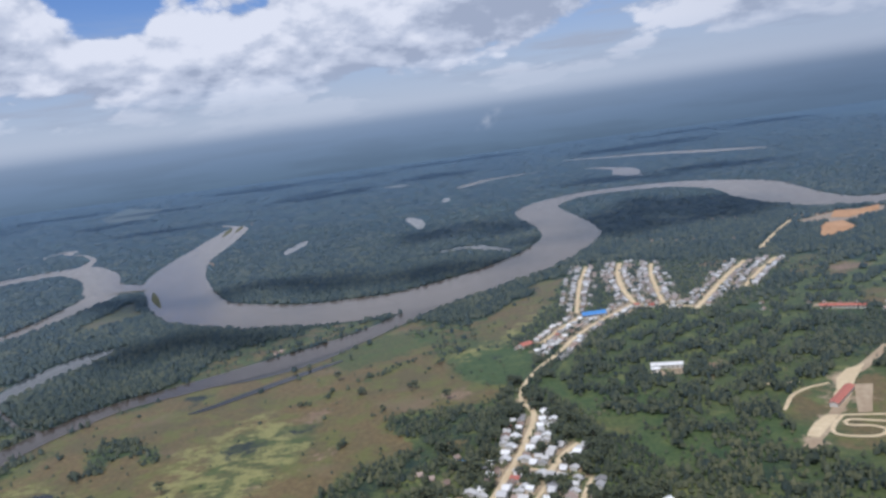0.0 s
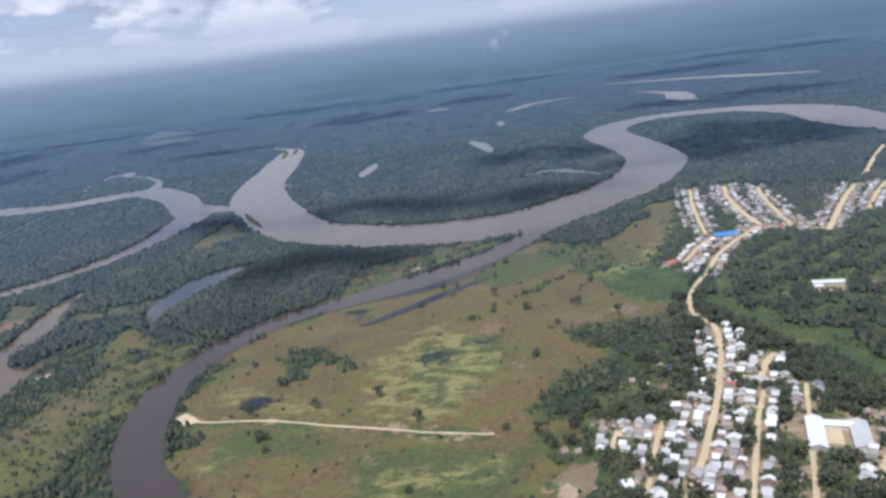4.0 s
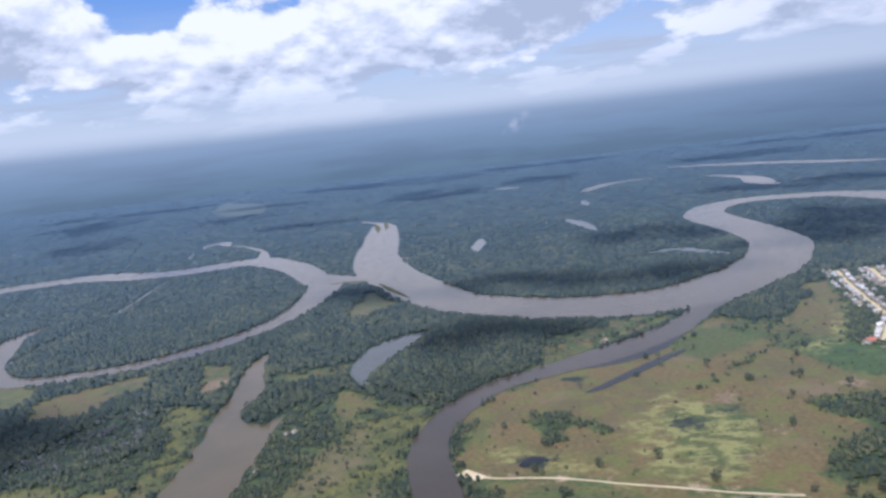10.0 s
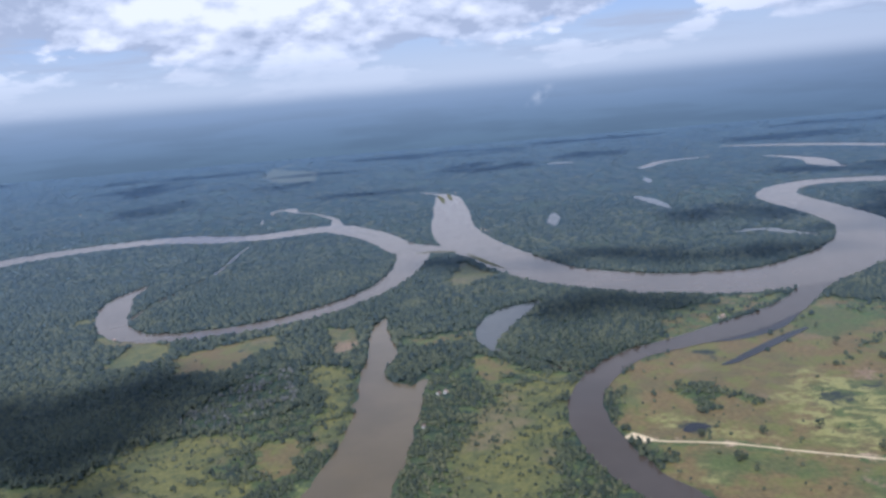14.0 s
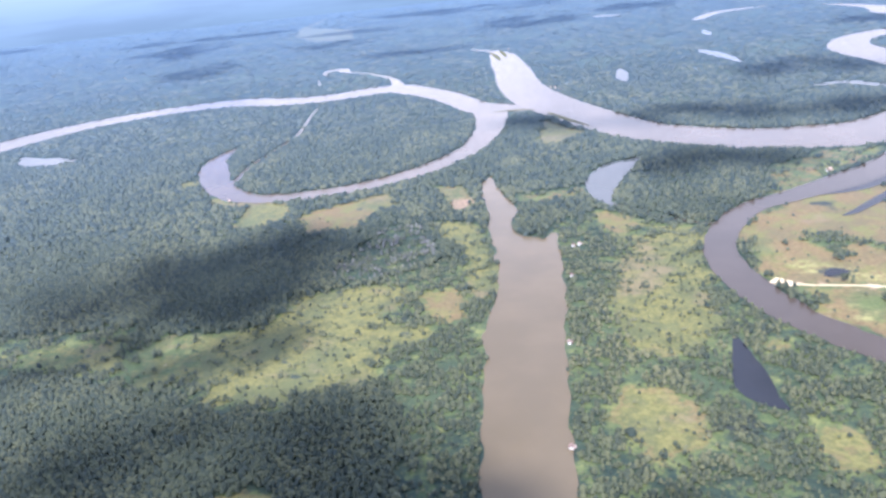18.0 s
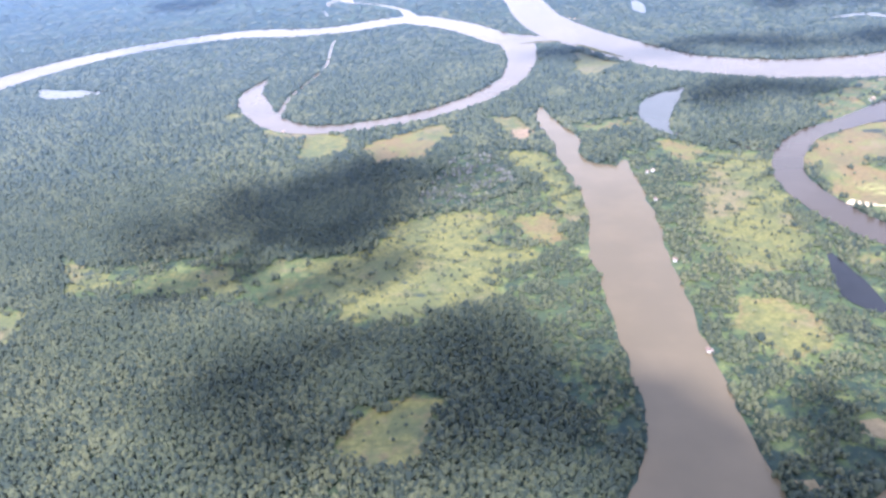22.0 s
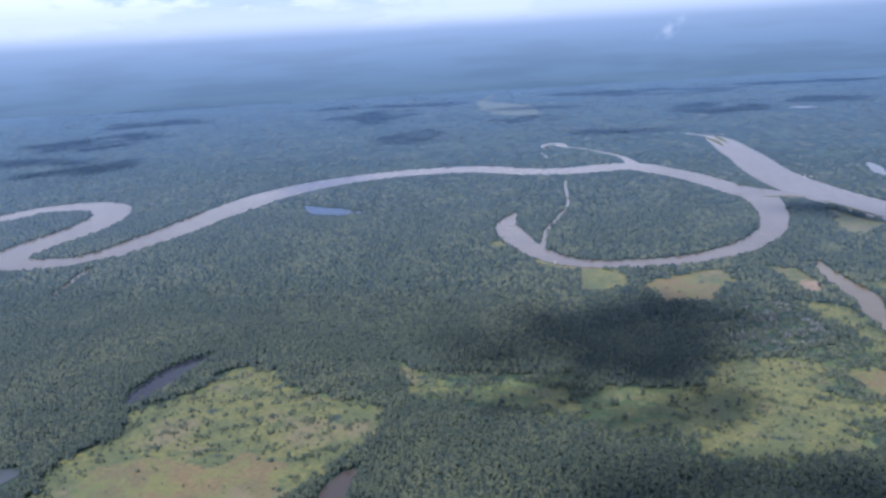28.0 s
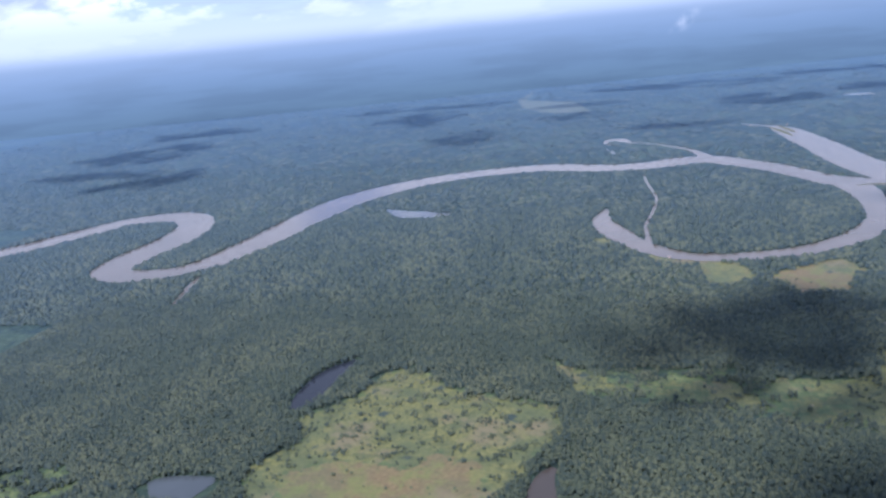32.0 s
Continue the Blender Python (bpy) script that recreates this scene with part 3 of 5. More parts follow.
land("marsh", (-919, 477), (-864, 478), (-849, 550), (-796, 559), (-760, 565), (-723, 549), (-733, 512), (-755, 501), (-742, 471), (-705, 466), (-701, 436), (-728, 428), (-744, 421), (-738, 369), (-773, 366), (-791, 360), (-836, 350), (-858, 362), (-870, 336), (-885, 354), (-879, 372), (-905, 394), (-940, 376), (-963, 383), (-972, 424), (-975, 477))
# patchy mix of dry grass and marsh with some forest cover
land("burnt", (-973, 419), (-971, 482), (-907, 475), (-899, 411), (-918, 385), (-948, 380))
land("field", (-723, 544), (-681, 534), (-680, 469), (-705, 473), (-713, 507))
land("marsh", (-1088, 468), (-1010, 479), (-974, 408), (-1038, 428), (-1069, 444))
land("marsh", (-1205, 532), (-1155, 490), (-1113, 458), (-1103, 440), (-1125, 438), (-1165, 457))
land("field", (-865, 206), (-849, 230), (-833, 243), (-794, 248), (-792, 224), (-806, 209), (-802, 176), (-858, 177))
land("brown", (-708, 495), (-691, 550), (-678, 531), (-670, 471), (-686, 465))
land("marsh", (-680, 586), (-656, 623), (-627, 555), (-647, 514), (-661, 518))
land("marsh", (-771, 558), (-753, 568), (-737, 530), (-765, 530))
# the wide marsh in the west
land("marsh", (-1393, 456), (-1357, 502), (-1292, 447), (-1264, 433), (-1198, 414), (-1171, 402), (-1173, 358), (-1187, 327), (-1197, 289), (-1209, 263), (-1207, 227), (-1432, 203), (-1452, 278), (-1430, 309), (-1424, 339), (-1442, 369), (-1420, 401), (-1391, 422))
land("brown", (-1397, 215), (-1417, 279), (-1366, 302), (-1303, 289), (-1283, 321), (-1233, 304), (-1226, 240), (-1273, 224))
land("marsh", (-1171, 451), (-1152, 490), (-1119, 456), (-1144, 439))
land("burnt", (-1105, 457), (-1036, 476), (-1007, 462), (-1050, 421), (-1084, 430))
# savanna
land("dry", (-127, 417), (-88, 450), (-113, 436))
land("meadow", (-371, 677), (-324, 726), (-296, 774), (-268, 868), (-213, 895), (-170, 930), (-88, 926), (-97, 888), (-209, 813), (-267, 750), (-311, 688))
land("forest", (-64, 909), (-10, 1010), (70, 1090), (110, 1010), (113, 892), (63, 876), (-4, 853))
land("brown", (18, 749), (34, 840), (82, 927), (124, 944), (101, 835), (58, 753))
land("scrub", (50, 748), (141, 928), (126, 850), (60, 711))
land("scrub", (-63, 593), (-17, 601), (36, 577), (11, 521), (-23, 532), (-63, 561))
land("scrub", (-43, 520), (-29, 505), (-4, 486), (-17, 469), (-43, 478), (-70, 465), (-88, 448), (-113, 434), (-120, 445), (-96, 482), (-80, 505))
land("scrub", (-86, 415), (-61, 431), (-38, 434), (-48, 405), (-79, 391), (-99, 376), (-112, 379))
land("scrub", (-315, 617), (-279, 615), (-276, 590), (-291, 578), (-283, 556), (-308, 554), (-314, 583))
land("scrub", (-270, 600), (-256, 589), (-248, 555), (-259, 563))
land("scrub", (-388, 494), (-365, 493), (-350, 473), (-355, 456), (-377, 465))
land("scrub", (-396, 591), (-367, 618), (-372, 597), (-382, 551), (-390, 535), (-394, 566))
land("scrub", (-355, 398), (-332, 391), (-329, 382), (-344, 384))
land("scrub", (-326, 370), (-305, 375), (-293, 362), (-298, 339), (-326, 342))
land("scrub", (-271, 344), (-259, 360), (-239, 354), (-217, 340), (-211, 350), (-186, 356), (-195, 319), (-274, 330))
land("scrub", (-142, 650), (-90, 700), (-47, 738), (-16, 774), (-17, 765), (-50, 727), (-93, 688), (-141, 641))
land("scrub", (-323, 606), (-261, 587), (-267, 580), (-318, 595))
# east of the town
land("field", (79, 518), (100, 535), (118, 536), (123, 506), (105, 486), (87, 496))
land("swamp", (71, 594), (110, 579), (92, 535), (75, 541))
land("meadow", (458, 984), (500, 978), (471, 892), (415, 853), (407, 893))
land("brown", (470, 893), (518, 916), (493, 858), (447, 839))
land("brown", (441, 782), (474, 775), (431, 705), (411, 719))
land("swamp", (6, 737), (48, 736), (75, 709), (68, 657), (46, 629), (15, 651), (0, 682))
land("swamp", (61, 634), (93, 630), (87, 573), (64, 575))
land("swamp", (89, 490), (140, 485), (131, 440), (84, 453))
# kinds of growth on the open land
TONES = []


def growth(kind, *outline):
    TONES.append((kind, list(outline)))


growth("lush", (61, 634), (93, 630), (87, 573), (64, 575))
growth("lush", (89, 490), (140, 485), (131, 440), (84, 453))
growth("lush", (84, 590), (150, 610), (160, 520), (115, 490))
growth("lush", (120, 480), (210, 520), (260, 460), (160, 420))
growth("lime", (-238, 568), (-180, 647), (-150, 616), (-119, 566), (-145, 490), (-174, 452), (-230, 462), (-243, 510))
growth("lime", (-249, 389), (-172, 398), (-127, 398), (-145, 372), (-219, 364))
growth("lime", (-366, 559), (-335, 553), (-293, 521), (-247, 490), (-257, 482), (-318, 504), (-355, 528))
growth("bare", (204, 610), (229, 633), (231, 617), (209, 596))
growth("bare", (273, 584), (292, 572), (276, 564))
growth("bare", (455, 870), (484, 903), (517, 894), (487, 859))
growth("bare", (346, 1013), (390, 994), (371, 959), (339, 981))
growth("lush", (-142, 788), (-86, 852), (-18, 845), (-19, 782), (-63, 752), (-109, 721), (-138, 751))
growth("lush", (16, 770), (71, 773), (88, 701), (61, 650), (29, 660), (3, 690), (3, 730))
growth("lush", (6, 737), (48, 736), (75, 709), (68, 657), (46, 629), (15, 651), (0, 682))
growth("lush", (-347, 474), (-320, 477), (-277, 462), (-242, 442), (-251, 417), (-289, 434), (-323, 426), (-339, 409), (-343, 443))
growth("lush", (-237, 431), (-131, 406), (-126, 376), (-143, 345), (-186, 358), (-226, 364), (-240, 394))
growth("lush", (-195, 604), (-125, 609), (-122, 553), (-146, 498), (-170, 463), (-200, 499), (-208, 546))
growth("lush", (-377, 612), (-350, 622), (-366, 557), (-375, 547))
growth("lush", (-125, 424), (-91, 431), (-71, 458), (-14, 451), (-75, 435), (-107, 392), (-129, 384))
growth("lush", (-7, 683), (-5, 735), (16, 804), (43, 753), (69, 685), (46, 628), (17, 639))
growth("lime", (-218, 492), (-191, 499), (-158, 487), (-169, 468), (-200, 465), (-222, 464))
growth("lime", (-235, 531), (-214, 533), (-221, 516), (-237, 518))
growth("lime", (-225, 556), (-202, 558), (-204, 540), (-226, 539))
growth("lime", (-188, 632), (-164, 646), (-176, 606), (-190, 608))
growth("lime", (-158, 523), (-126, 542), (-146, 498), (-160, 496))
growth("lime", (-317, 395), (-289, 395), (-293, 380), (-314, 383))
growth("lime", (-267, 371), (-254, 372), (-259, 359), (-269, 361))
growth("lime", (-8, 734), (49, 781), (125, 919), (113, 862), (57, 755), (-3, 702))
growth("lime", (-355, 445), (-340, 458), (-323, 431), (-338, 419))
growth("bare", (-142, 618), (-126, 635), (-114, 626), (-133, 601), (-144, 599))
growth("bare", (-130, 521), (-101, 548), (-90, 549), (-124, 510))
growth("bare", (-16, 634), (3, 638), (8, 603), (-17, 607))
growth("bare", (-234, 427), (-210, 425), (-216, 412), (-232, 416))
growth("bare", (-172, 388), (-156, 389), (-161, 380), (-173, 382))
growth("bare", (-371, 457), (-362, 460), (-359, 440), (-370, 442))
growth("bare", (-164, 498), (-147, 502), (-146, 484), (-165, 480))
growth("bare", (-112, 436), (-94, 435), (-105, 422))
growth("bare", (-699, 840), (-673, 831), (-678, 776), (-695, 786))
growth("bare", (199, 604), (226, 626), (236, 623), (213, 590), (196, 583))
growth("wet", (-199, 569), (-175, 581), (-156, 573), (-172, 553), (-199, 554))
growth("wet", (-140, 598), (-121, 593), (-138, 568), (-151, 571))
growth("wet", (-340, 519), (-321, 534), (-309, 518), (-316, 500), (-332, 509))
growth("wet", (-281, 682), (-263, 685), (-255, 676), (-277, 669))
growth("wet", (-275, 719), (-242, 712), (-247, 698), (-271, 700))
growth("wet", (-296, 661), (-282, 655), (-290, 643))
growth("wet", (-750, 432), (-723, 425), (-726, 413), (-748, 419))
growth("wet", (-752, 491), (-720, 488), (-724, 475), (-748, 478))
growth("wet", (-494, 315), (-456, 297), (-482, 280), (-502, 277))
growth("wet", (-1190, 446), (-1173, 453), (-1171, 434), (-1183, 430))
growth("wet", (19, 740), (39, 720), (41, 704), (22, 716))
# soil roads: width and line
ROADS = {}


def road(name, width, *line):
    ROADS[name] = (width, list(line))


road("main_road", 4.4, (-50, 320), (-20, 374), (8, 431), (28, 477), (45, 523), (54, 561), (48, 589), (54, 623), (70, 657), (99, 701), (129, 751), (166, 795), (208, 838))
road("side_street", 3.1, (-15, 315), (9, 369), (29, 412), (45, 442))
road("short_street", 4.7, (50, 459), (64, 483), (77, 497))
road("cross_street", 2.7, (-26, 441), (7, 428), (37, 419), (48, 411))
road("upper_cross_street", 2.7, (32, 471), (50, 461), (66, 450))
road("school_street", 3.1, (18, 315), (39, 363), (61, 413), (75, 445))
road("east_street", 3.6, (50, 318), (80, 356), (104, 384), (122, 402))
road("west_street", 3.1, (-67, 330), (-50, 375), (-39, 401), (-31, 418))
road("west_lane", 3.1, (-36, 403), (-61, 411), (-73, 386))
road("riverside_street", 4.7, (86, 735), (122, 788), (142, 812))
road("quay_street", 4.7, (142, 830), (174, 968), (204, 1071))
road("market_street", 6.2, (212, 842), (218, 914), (232, 995), (253, 1067))
road("chapel_street", 5.1, (241, 826), (255, 897), (272, 976), (290, 1035))
road("north_street", 6.2, (266, 788), (304, 845), (353, 918), (400, 980))
road("far_street", 5.1, (345, 850), (392, 916), (440, 975))
road("link_street", 4.7, (208, 838), (233, 820), (266, 796))
road("quarry_road", 6.2, (440, 1030), (459, 1056), (520, 1143), (582, 1225))
road("field_track", 2.4, (-384, 511), (-361, 498), (-315, 489), (-288, 480), (-246, 463), (-205, 448), (-186, 440), (-141, 427))
road("works_road", 8.1, (215, 445), (247, 479), (285, 526), (290, 549), (313, 560), (365, 606))

# ---------------------------------------------------------------- rasters of water and cover
CELL, X0, Y0, NX, NY = 4.0, -2700.0, 0.0, 1000, 1050
gx, gy = np.meshgrid(X0 + (np.arange(NX) + 0.5) * CELL, Y0 + (np.arange(NY) + 0.5) * CELL)
shore = np.full((NY, NX), 60.0)           # metres to the nearest water's edge, negative inside
lane = np.full((NY, NX), 60.0)            # the same for roads


def stamp(grid, line, extra=40.0):
    for x, y, width in line:
        r = width / 2 + extra
        i0, i1 = max(0, int((x - r - X0) / CELL)), min(NX, int((x + r - X0) / CELL) + 2)
        j0, j1 = max(0, int((y - r - Y0) / CELL)), min(NY, int((y + r - Y0) / CELL) + 2)
        if i0 < i1 and j0 < j1:
            d = np.hypot(gx[j0:j1, i0:i1] - x, gy[j0:j1, i0:i1] - y) - width / 2
            grid[j0:j1, i0:i1] = np.minimum(grid[j0:j1, i0:i1], d)


def inside(px, py, outline):
    hit = np.zeros(px.shape, bool)
    for (ax, ay), (bx, by) in zip(outline, outline[1:] + outline[:1]):
        if ay != by:
            hit ^= ((ay > py) != (by > py)) & (px < (bx - ax) * (py - ay) / (by - ay) + ax)
    return hit


def look_up(grid, x, y):
    i = np.clip(((x - X0) / CELL).astype(int), 0, NX - 1)
    j = np.clip(((y - Y0) / CELL).astype(int), 0, NY - 1)
    return grid[j, i]


lines = {name: smooth_line(spec[3]) for name, spec in WATERS.items()}
for line in lines.values():
    stamp(shore, line)
road_lines = {name: smooth_line([(x, y, width) for x, y in line], 5.0) for name, (width, line) in ROADS.items()}
for line in road_lines.values():
    stamp(lane, line, 16.0)
# rows of houses: street, first and last metre, sides, spacing, set-back, share built
NEAR_ROWS = [
    ("main_road", 20, 262, (1, -1), 6.4, 7.8, 0.95),
    ("main_road", 20, 250, (1, -1), 9.2, 15.5, 0.57),
    ("main_road", 395, 470, (1, -1), 9.0, 10.0, 0.95),
    ("main_road", 470, 600, (1, -1), 9.9, 9.0, 0.7),
    ("main_road", 400, 460, (1,), 8.1, 18.0, 0.95),
    ("side_street", 0, 140, (1, -1), 8.1, 6.8, 0.75),
    ("short_street", 0, 46, (1, -1), 7.7, 8.0, 0.95),
    ("cross_street", 5, 75, (1, -1), 9.9, 7.5, 0.75),
    ("upper_cross_street", 2, 40, (1, -1), 8.6, 7.0, 0.85),
    ("school_street", 0, 50, (1,), 9.9, 8.0, 0.65),
    ("school_street", 100, 140, (1, -1), 9.0, 7.5, 0.75),
    ("east_street", 0, 105, (1, -1), 8.1, 7.0, 0.75),
    ("west_street", 0, 95, (1, -1), 8.1, 6.8, 0.75),
    ("west_lane", 0, 52, (1, -1), 8.1, 7.0, 0.95),
]
FAR_ROWS = [
    ("riverside_street", 0, 92, (1, -1), 7.8, 7.5, 0.95),
    ("quay_street", 0, 245, (1, -1), 9.4, 7.5, 0.72),
    ("quay_street", 20, 245, (1,), 13.0, 18.5, 0.5),
    ("market_street", 8, 225, (1, -1), 9.6, 9.0, 0.72),
    ("chapel_street", 8, 212, (1, -1), 9.8, 8.0, 0.72),
    ("north_street", 5, 230, (1, -1), 9.8, 9.0, 0.72),
    ("far_street", 5, 155, (1, -1), 9.2, 10.0, 0.9),
    ("link_street", 5, 65, (1, -1), 10.0, 8.0, 0.7),
]
HOUSE_ROWS = NEAR_ROWS + FAR_ROWS
# landmark buildings: x, y, length, depth, turn
SCHOOL_AT, BLUE_HALL_AT, WHITE_HALL_AT, RED_HALL_AT = (59, 380), (158, 812), (180, 622), (274, 513)
taken = [(*SCHOOL_AT, 24), (BLUE_HALL_AT[0] - 8, BLUE_HALL_AT[1], 9), (BLUE_HALL_AT[0] + 8, BLUE_HALL_AT[1], 9), (*WHITE_HALL_AT, 16), (*RED_HALL_AT, 14)]
house_spots = []
rng_houses = np.random.default_rng(77)
for street, start, stop, sides, spacing, back, share in HOUSE_ROWS:
    line = road_lines[street]
    step = np.hypot(*np.diff(line[:, :2], axis=0).T)
    far = np.concatenate([[0], np.cumsum(step)])
    for side in sides:
        s = start + rng_houses.uniform(0, spacing)
        while s < min(stop, far[-1]):
            x, y = np.interp(s, far, line[:, 0]), np.interp(s, far, line[:, 1])
            ax, ay = np.interp(s + 2, far, line[:, 0]) - np.interp(s - 2, far, line[:, 0]), np.interp(s + 2, far, line[:, 1]) - np.interp(s - 2, far, line[:, 1])
            size = math.hypot(ax, ay)
            off = side * (back + rng_houses.uniform(-1.0, 1.5))
            hx, hy = x - ay / size * off, y + ax / size * off
            clash = any(math.hypot(hx - a, hy - b) < 2.7 + c for a, b, c in taken)
            if rng_houses.uniform() < share and not clash and look_up(lane, np.array([hx]), np.array([hy]))[0] > 2.5 and look_up(shore, np.array([hx]), np.array([hy]))[0] > 4:
                turn = math.degrees(math.atan2(ay, ax)) + (90 if side < 0 else -90) + rng_houses.uniform(-6, 6)
                house_spots.append((hx, hy, turn))
                taken.append((hx, hy, 2.4))
            s += spacing * rng_houses.uniform(0.70, 1.0)
# the nearest stand apart, the rest are only a far roofscape
house_spots.sort(key=lambda spot: math.hypot(spot[0] + 60, spot[1] - 300))
house_spots, far_spots = house_spots[:285], house_spots[285:]
# between the streets of the far quarter stand more of them, jumbled
far_quarter = [(150, 850), (185, 1070), (262, 1072), (300, 1035), (390, 985), (440, 975), (345, 850), (262, 790), (200, 830)]
tries = 0
while tries < 900:
    tries += 1
    hx, hy = rng_houses.uniform(140, 450), rng_houses.uniform(780, 1080)
    at = (np.array([hx]), np.array([hy]))
    if inside(*at, far_quarter)[0] and look_up(lane, *at)[0] > 3 and look_up(lane, *at)[0] < 17 and look_up(shore, *at)[0] > 6 and all(math.hypot(hx - a, hy - b) > 2.6 + c for a, b, c in taken):
        far_spots.append((hx, hy, rng_houses.uniform(0, 180)))
        taken.append((hx, hy, 2.4))
# cabins standing alone on the banks: x, y, turn
BANK_CABINS = [(-556, 631, 75), (-549, 634, 75), (-566, 552, 80), (-595, 275, 85), (-1038, 905, 10), (-582, 416, 85), (-487, 1568, 30), (-504, 1605, 40), (-495, 1590, 35), (-583, 2328, 0), (-683, 2380, 0), (-1963, 2535, 0)]
TOWN_CABINS = [(-5, 491, 30), (-10, 497, 30), (60, 727, 50), (-18, 462, 10), (-100, 395, 20), (-92, 392, 20), (-28, 470, 0), (-36, 478, 0), (-76, 424, 80), (-70, 422, 80), (-63, 420, 80), (-56, 418, 80), (108, 350, 40), (118, 372, 40), (95, 392, 20), (90, 398, 20)]
FAR_CABINS = [(-200, 832, 20), (603, 1252, 20), (612, 1247, 20), (622, 1241, 20), (632, 1235, 20), (642, 1229, 20), (369, 748, 60), (382, 742, 60), (395, 736, 60), (408, 729, 60), (330, 772, 40), (322, 750, 40), (420, 700, 10), (435, 720, 10), (300, 1218, 30), (318, 1208, 20), (338, 1196, 40), (352, 1188, 10), (372, 1176, 30), (395, 1160, 20), (420, 1146, 40), (445, 1128, 10), (484, 1318, 30), (500, 1312, 20), (520, 1304, 40), (538, 1298, 30)]
CABINS = BANK_CABINS + TOWN_CABINS + FAR_CABINS
for x, y, size in taken + [(x, y, 4) for x, y, _ in CABINS] + [(-96, 362, 15), (-57, 407, 7)]:
    stamp(lane, [(x, y, size * 2)], 10.0)
warp_x = gx + 7 * wobble(gx, gy, 40, 11)
warp_y = gy + 7 * wobble(gx, gy, 40, 12)
cover_map = np.zeros((NY, NX, 4))          # dry grass, marsh, bare soil, forest
cover_map[..., 3] = 1.0
PAINT = {"dry": (1, 0, 0, 0), "marsh": (0, 1, 0, 0), "field": (1, 0.74, 0, 0), "soil": (0, 0, 1, 0), "grass": (0, 0, 0, 0), "scrub": (0, 0, 0, 0.55), "meadow": (0.46, 0, 0, 0.46), "brown": (1.0, 0.22, 0, 0), "burnt": (0.42, 0.50, 0, 0.16), "forest": (0, 0, 0, 1), "grey": (0, 0, 0, 0.6), "swamp": (0, 0, 0, 0)}
kind_map = {kind: np.zeros((NY, NX), bool) for kind in PAINT}
for kind, outline in OPEN:
    hit = inside(warp_x, warp_y, outline)
    cover_map[hit] = PAINT[kind]
    for other, grid in kind_map.items():
        grid[hit] = other == kind
scrub_map, meadow_map = kind_map["scrub"] | kind_map["grey"], kind_map["meadow"]
clear_map = kind_map["field"] | kind_map["brown"] | kind_map["burnt"]
TOWN = [(-95, 300), (-70, 440), (-20, 470), (20, 520), (30, 610), (50, 640), (80, 590), (100, 520), (130, 430), (160, 410), (130, 300)]
NORTH_TOWN = [(60, 725), (110, 850), (150, 960), (190, 1090), (270, 1080), (310, 1040), (400, 1000), (460, 985), (400, 880), (330, 800), (260, 760), (190, 790), (120, 690)]
town_map = inside(warp_x, warp_y, TOWN) | inside(warp_x, warp_y, NORTH_TOWN)
cover_map[town_map] = 0.0
yard = (lane < 5.0) & ((town_map) | (cover_map[..., 3] < 0.5)) & (wobble(gx, gy, 40, 44) > -0.35)
cover_map[yard] = np.array([0, 0, 0.7, 0])


def soften(grid, reach):
    """A box blur along both axes."""
    out = grid.astype(float)
    for ax in (0, 1):
        out = sum(np.roll(out, k, ax) for k in range(-reach, reach + 1)) / (2 * reach + 1)
    return out


# trees keep off the works and the quarry
for outline in ([(215, 445), (240, 428), (320, 460), (330, 575), (300, 570), (222, 505)], [(545, 1060), (600, 1165), (640, 1165), (630, 1100), (575, 1055)], [(630, 1180), (670, 1265), (755, 1262), (726, 1205)], [(-112, 366), (-96, 383), (-80, 373), (-92, 347), (-104, 344)], [(160, 640), (200, 640), (200, 605), (160, 605)], [(-530, 194), (-513, 195), (-505, 172), (-512, 164), (-528, 174)], [(-493, 180), (-478, 183), (-472, 175), (-489, 166)], [(-590, 148), (-572, 147), (-572, 129), (-583, 131)]):
    lane[inside(gx, gy, outline)] = 0.0
tone_map = np.zeros((NY, NX, 4))
for channel, outline in TONES:
    tone_map[inside(gx + 0.5 * (warp_x - gx), gy + 0.5 * (warp_y - gy), outline), ("lush", "wet", "lime", "bare").index(channel)] = 1.0
beach = (shore < 5) & (cover_map[..., 3] < 0.5)
cover_map[..., 3] = np.where(beach, 0.3, cover_map[..., 3])


# ---------------------------------------------------------------- ground, water and roads
def axis(fine_from, fine_to, step, out_from, out_to, coarse, reach):
    a = list(np.arange(fine_from, fine_to, step))
    low, high = list(np.arange(out_from, fine_from, coarse)), list(np.arange(fine_to, out_to, coarse))
    grow, edge = [], out_to
    while edge < reach:
        grow.append(edge)
        edge *= 1.25
    down, edge = [], out_from
    while edge > -reach:
        down.append(edge)
        edge -= 200 + 0.25 * abs(edge)
    return np.array(sorted({round(v, 2) for v in down + low + a + high + grow}))


xs, ys = axis(-1560, 260, 4.5, -2700, 1300, 24, 15000), axis(100, 1000, 4.5, -300, 4000, 24, 15000)
gxx, gyy = np.meshgrid(xs, ys)
flat = np.stack([gxx.ravel(), gyy.ravel(), np.zeros(gxx.size)], 1)
idx = np.arange(gxx.size).reshape(gxx.shape)
quads = np.stack([idx[:-1, :-1], idx[:-1, 1:], idx[1:, 1:], idx[1:, :-1]], -1).reshape(-1, 4)
ground = array_mesh("ground", flat, quads, GROUND, True)
tagged(ground, "flat tropical lowland of forest floor, marsh and grass", "ground", kind="structure")
attr = ground.data.color_attributes.new("cover", "FLOAT_COLOR", "POINT")
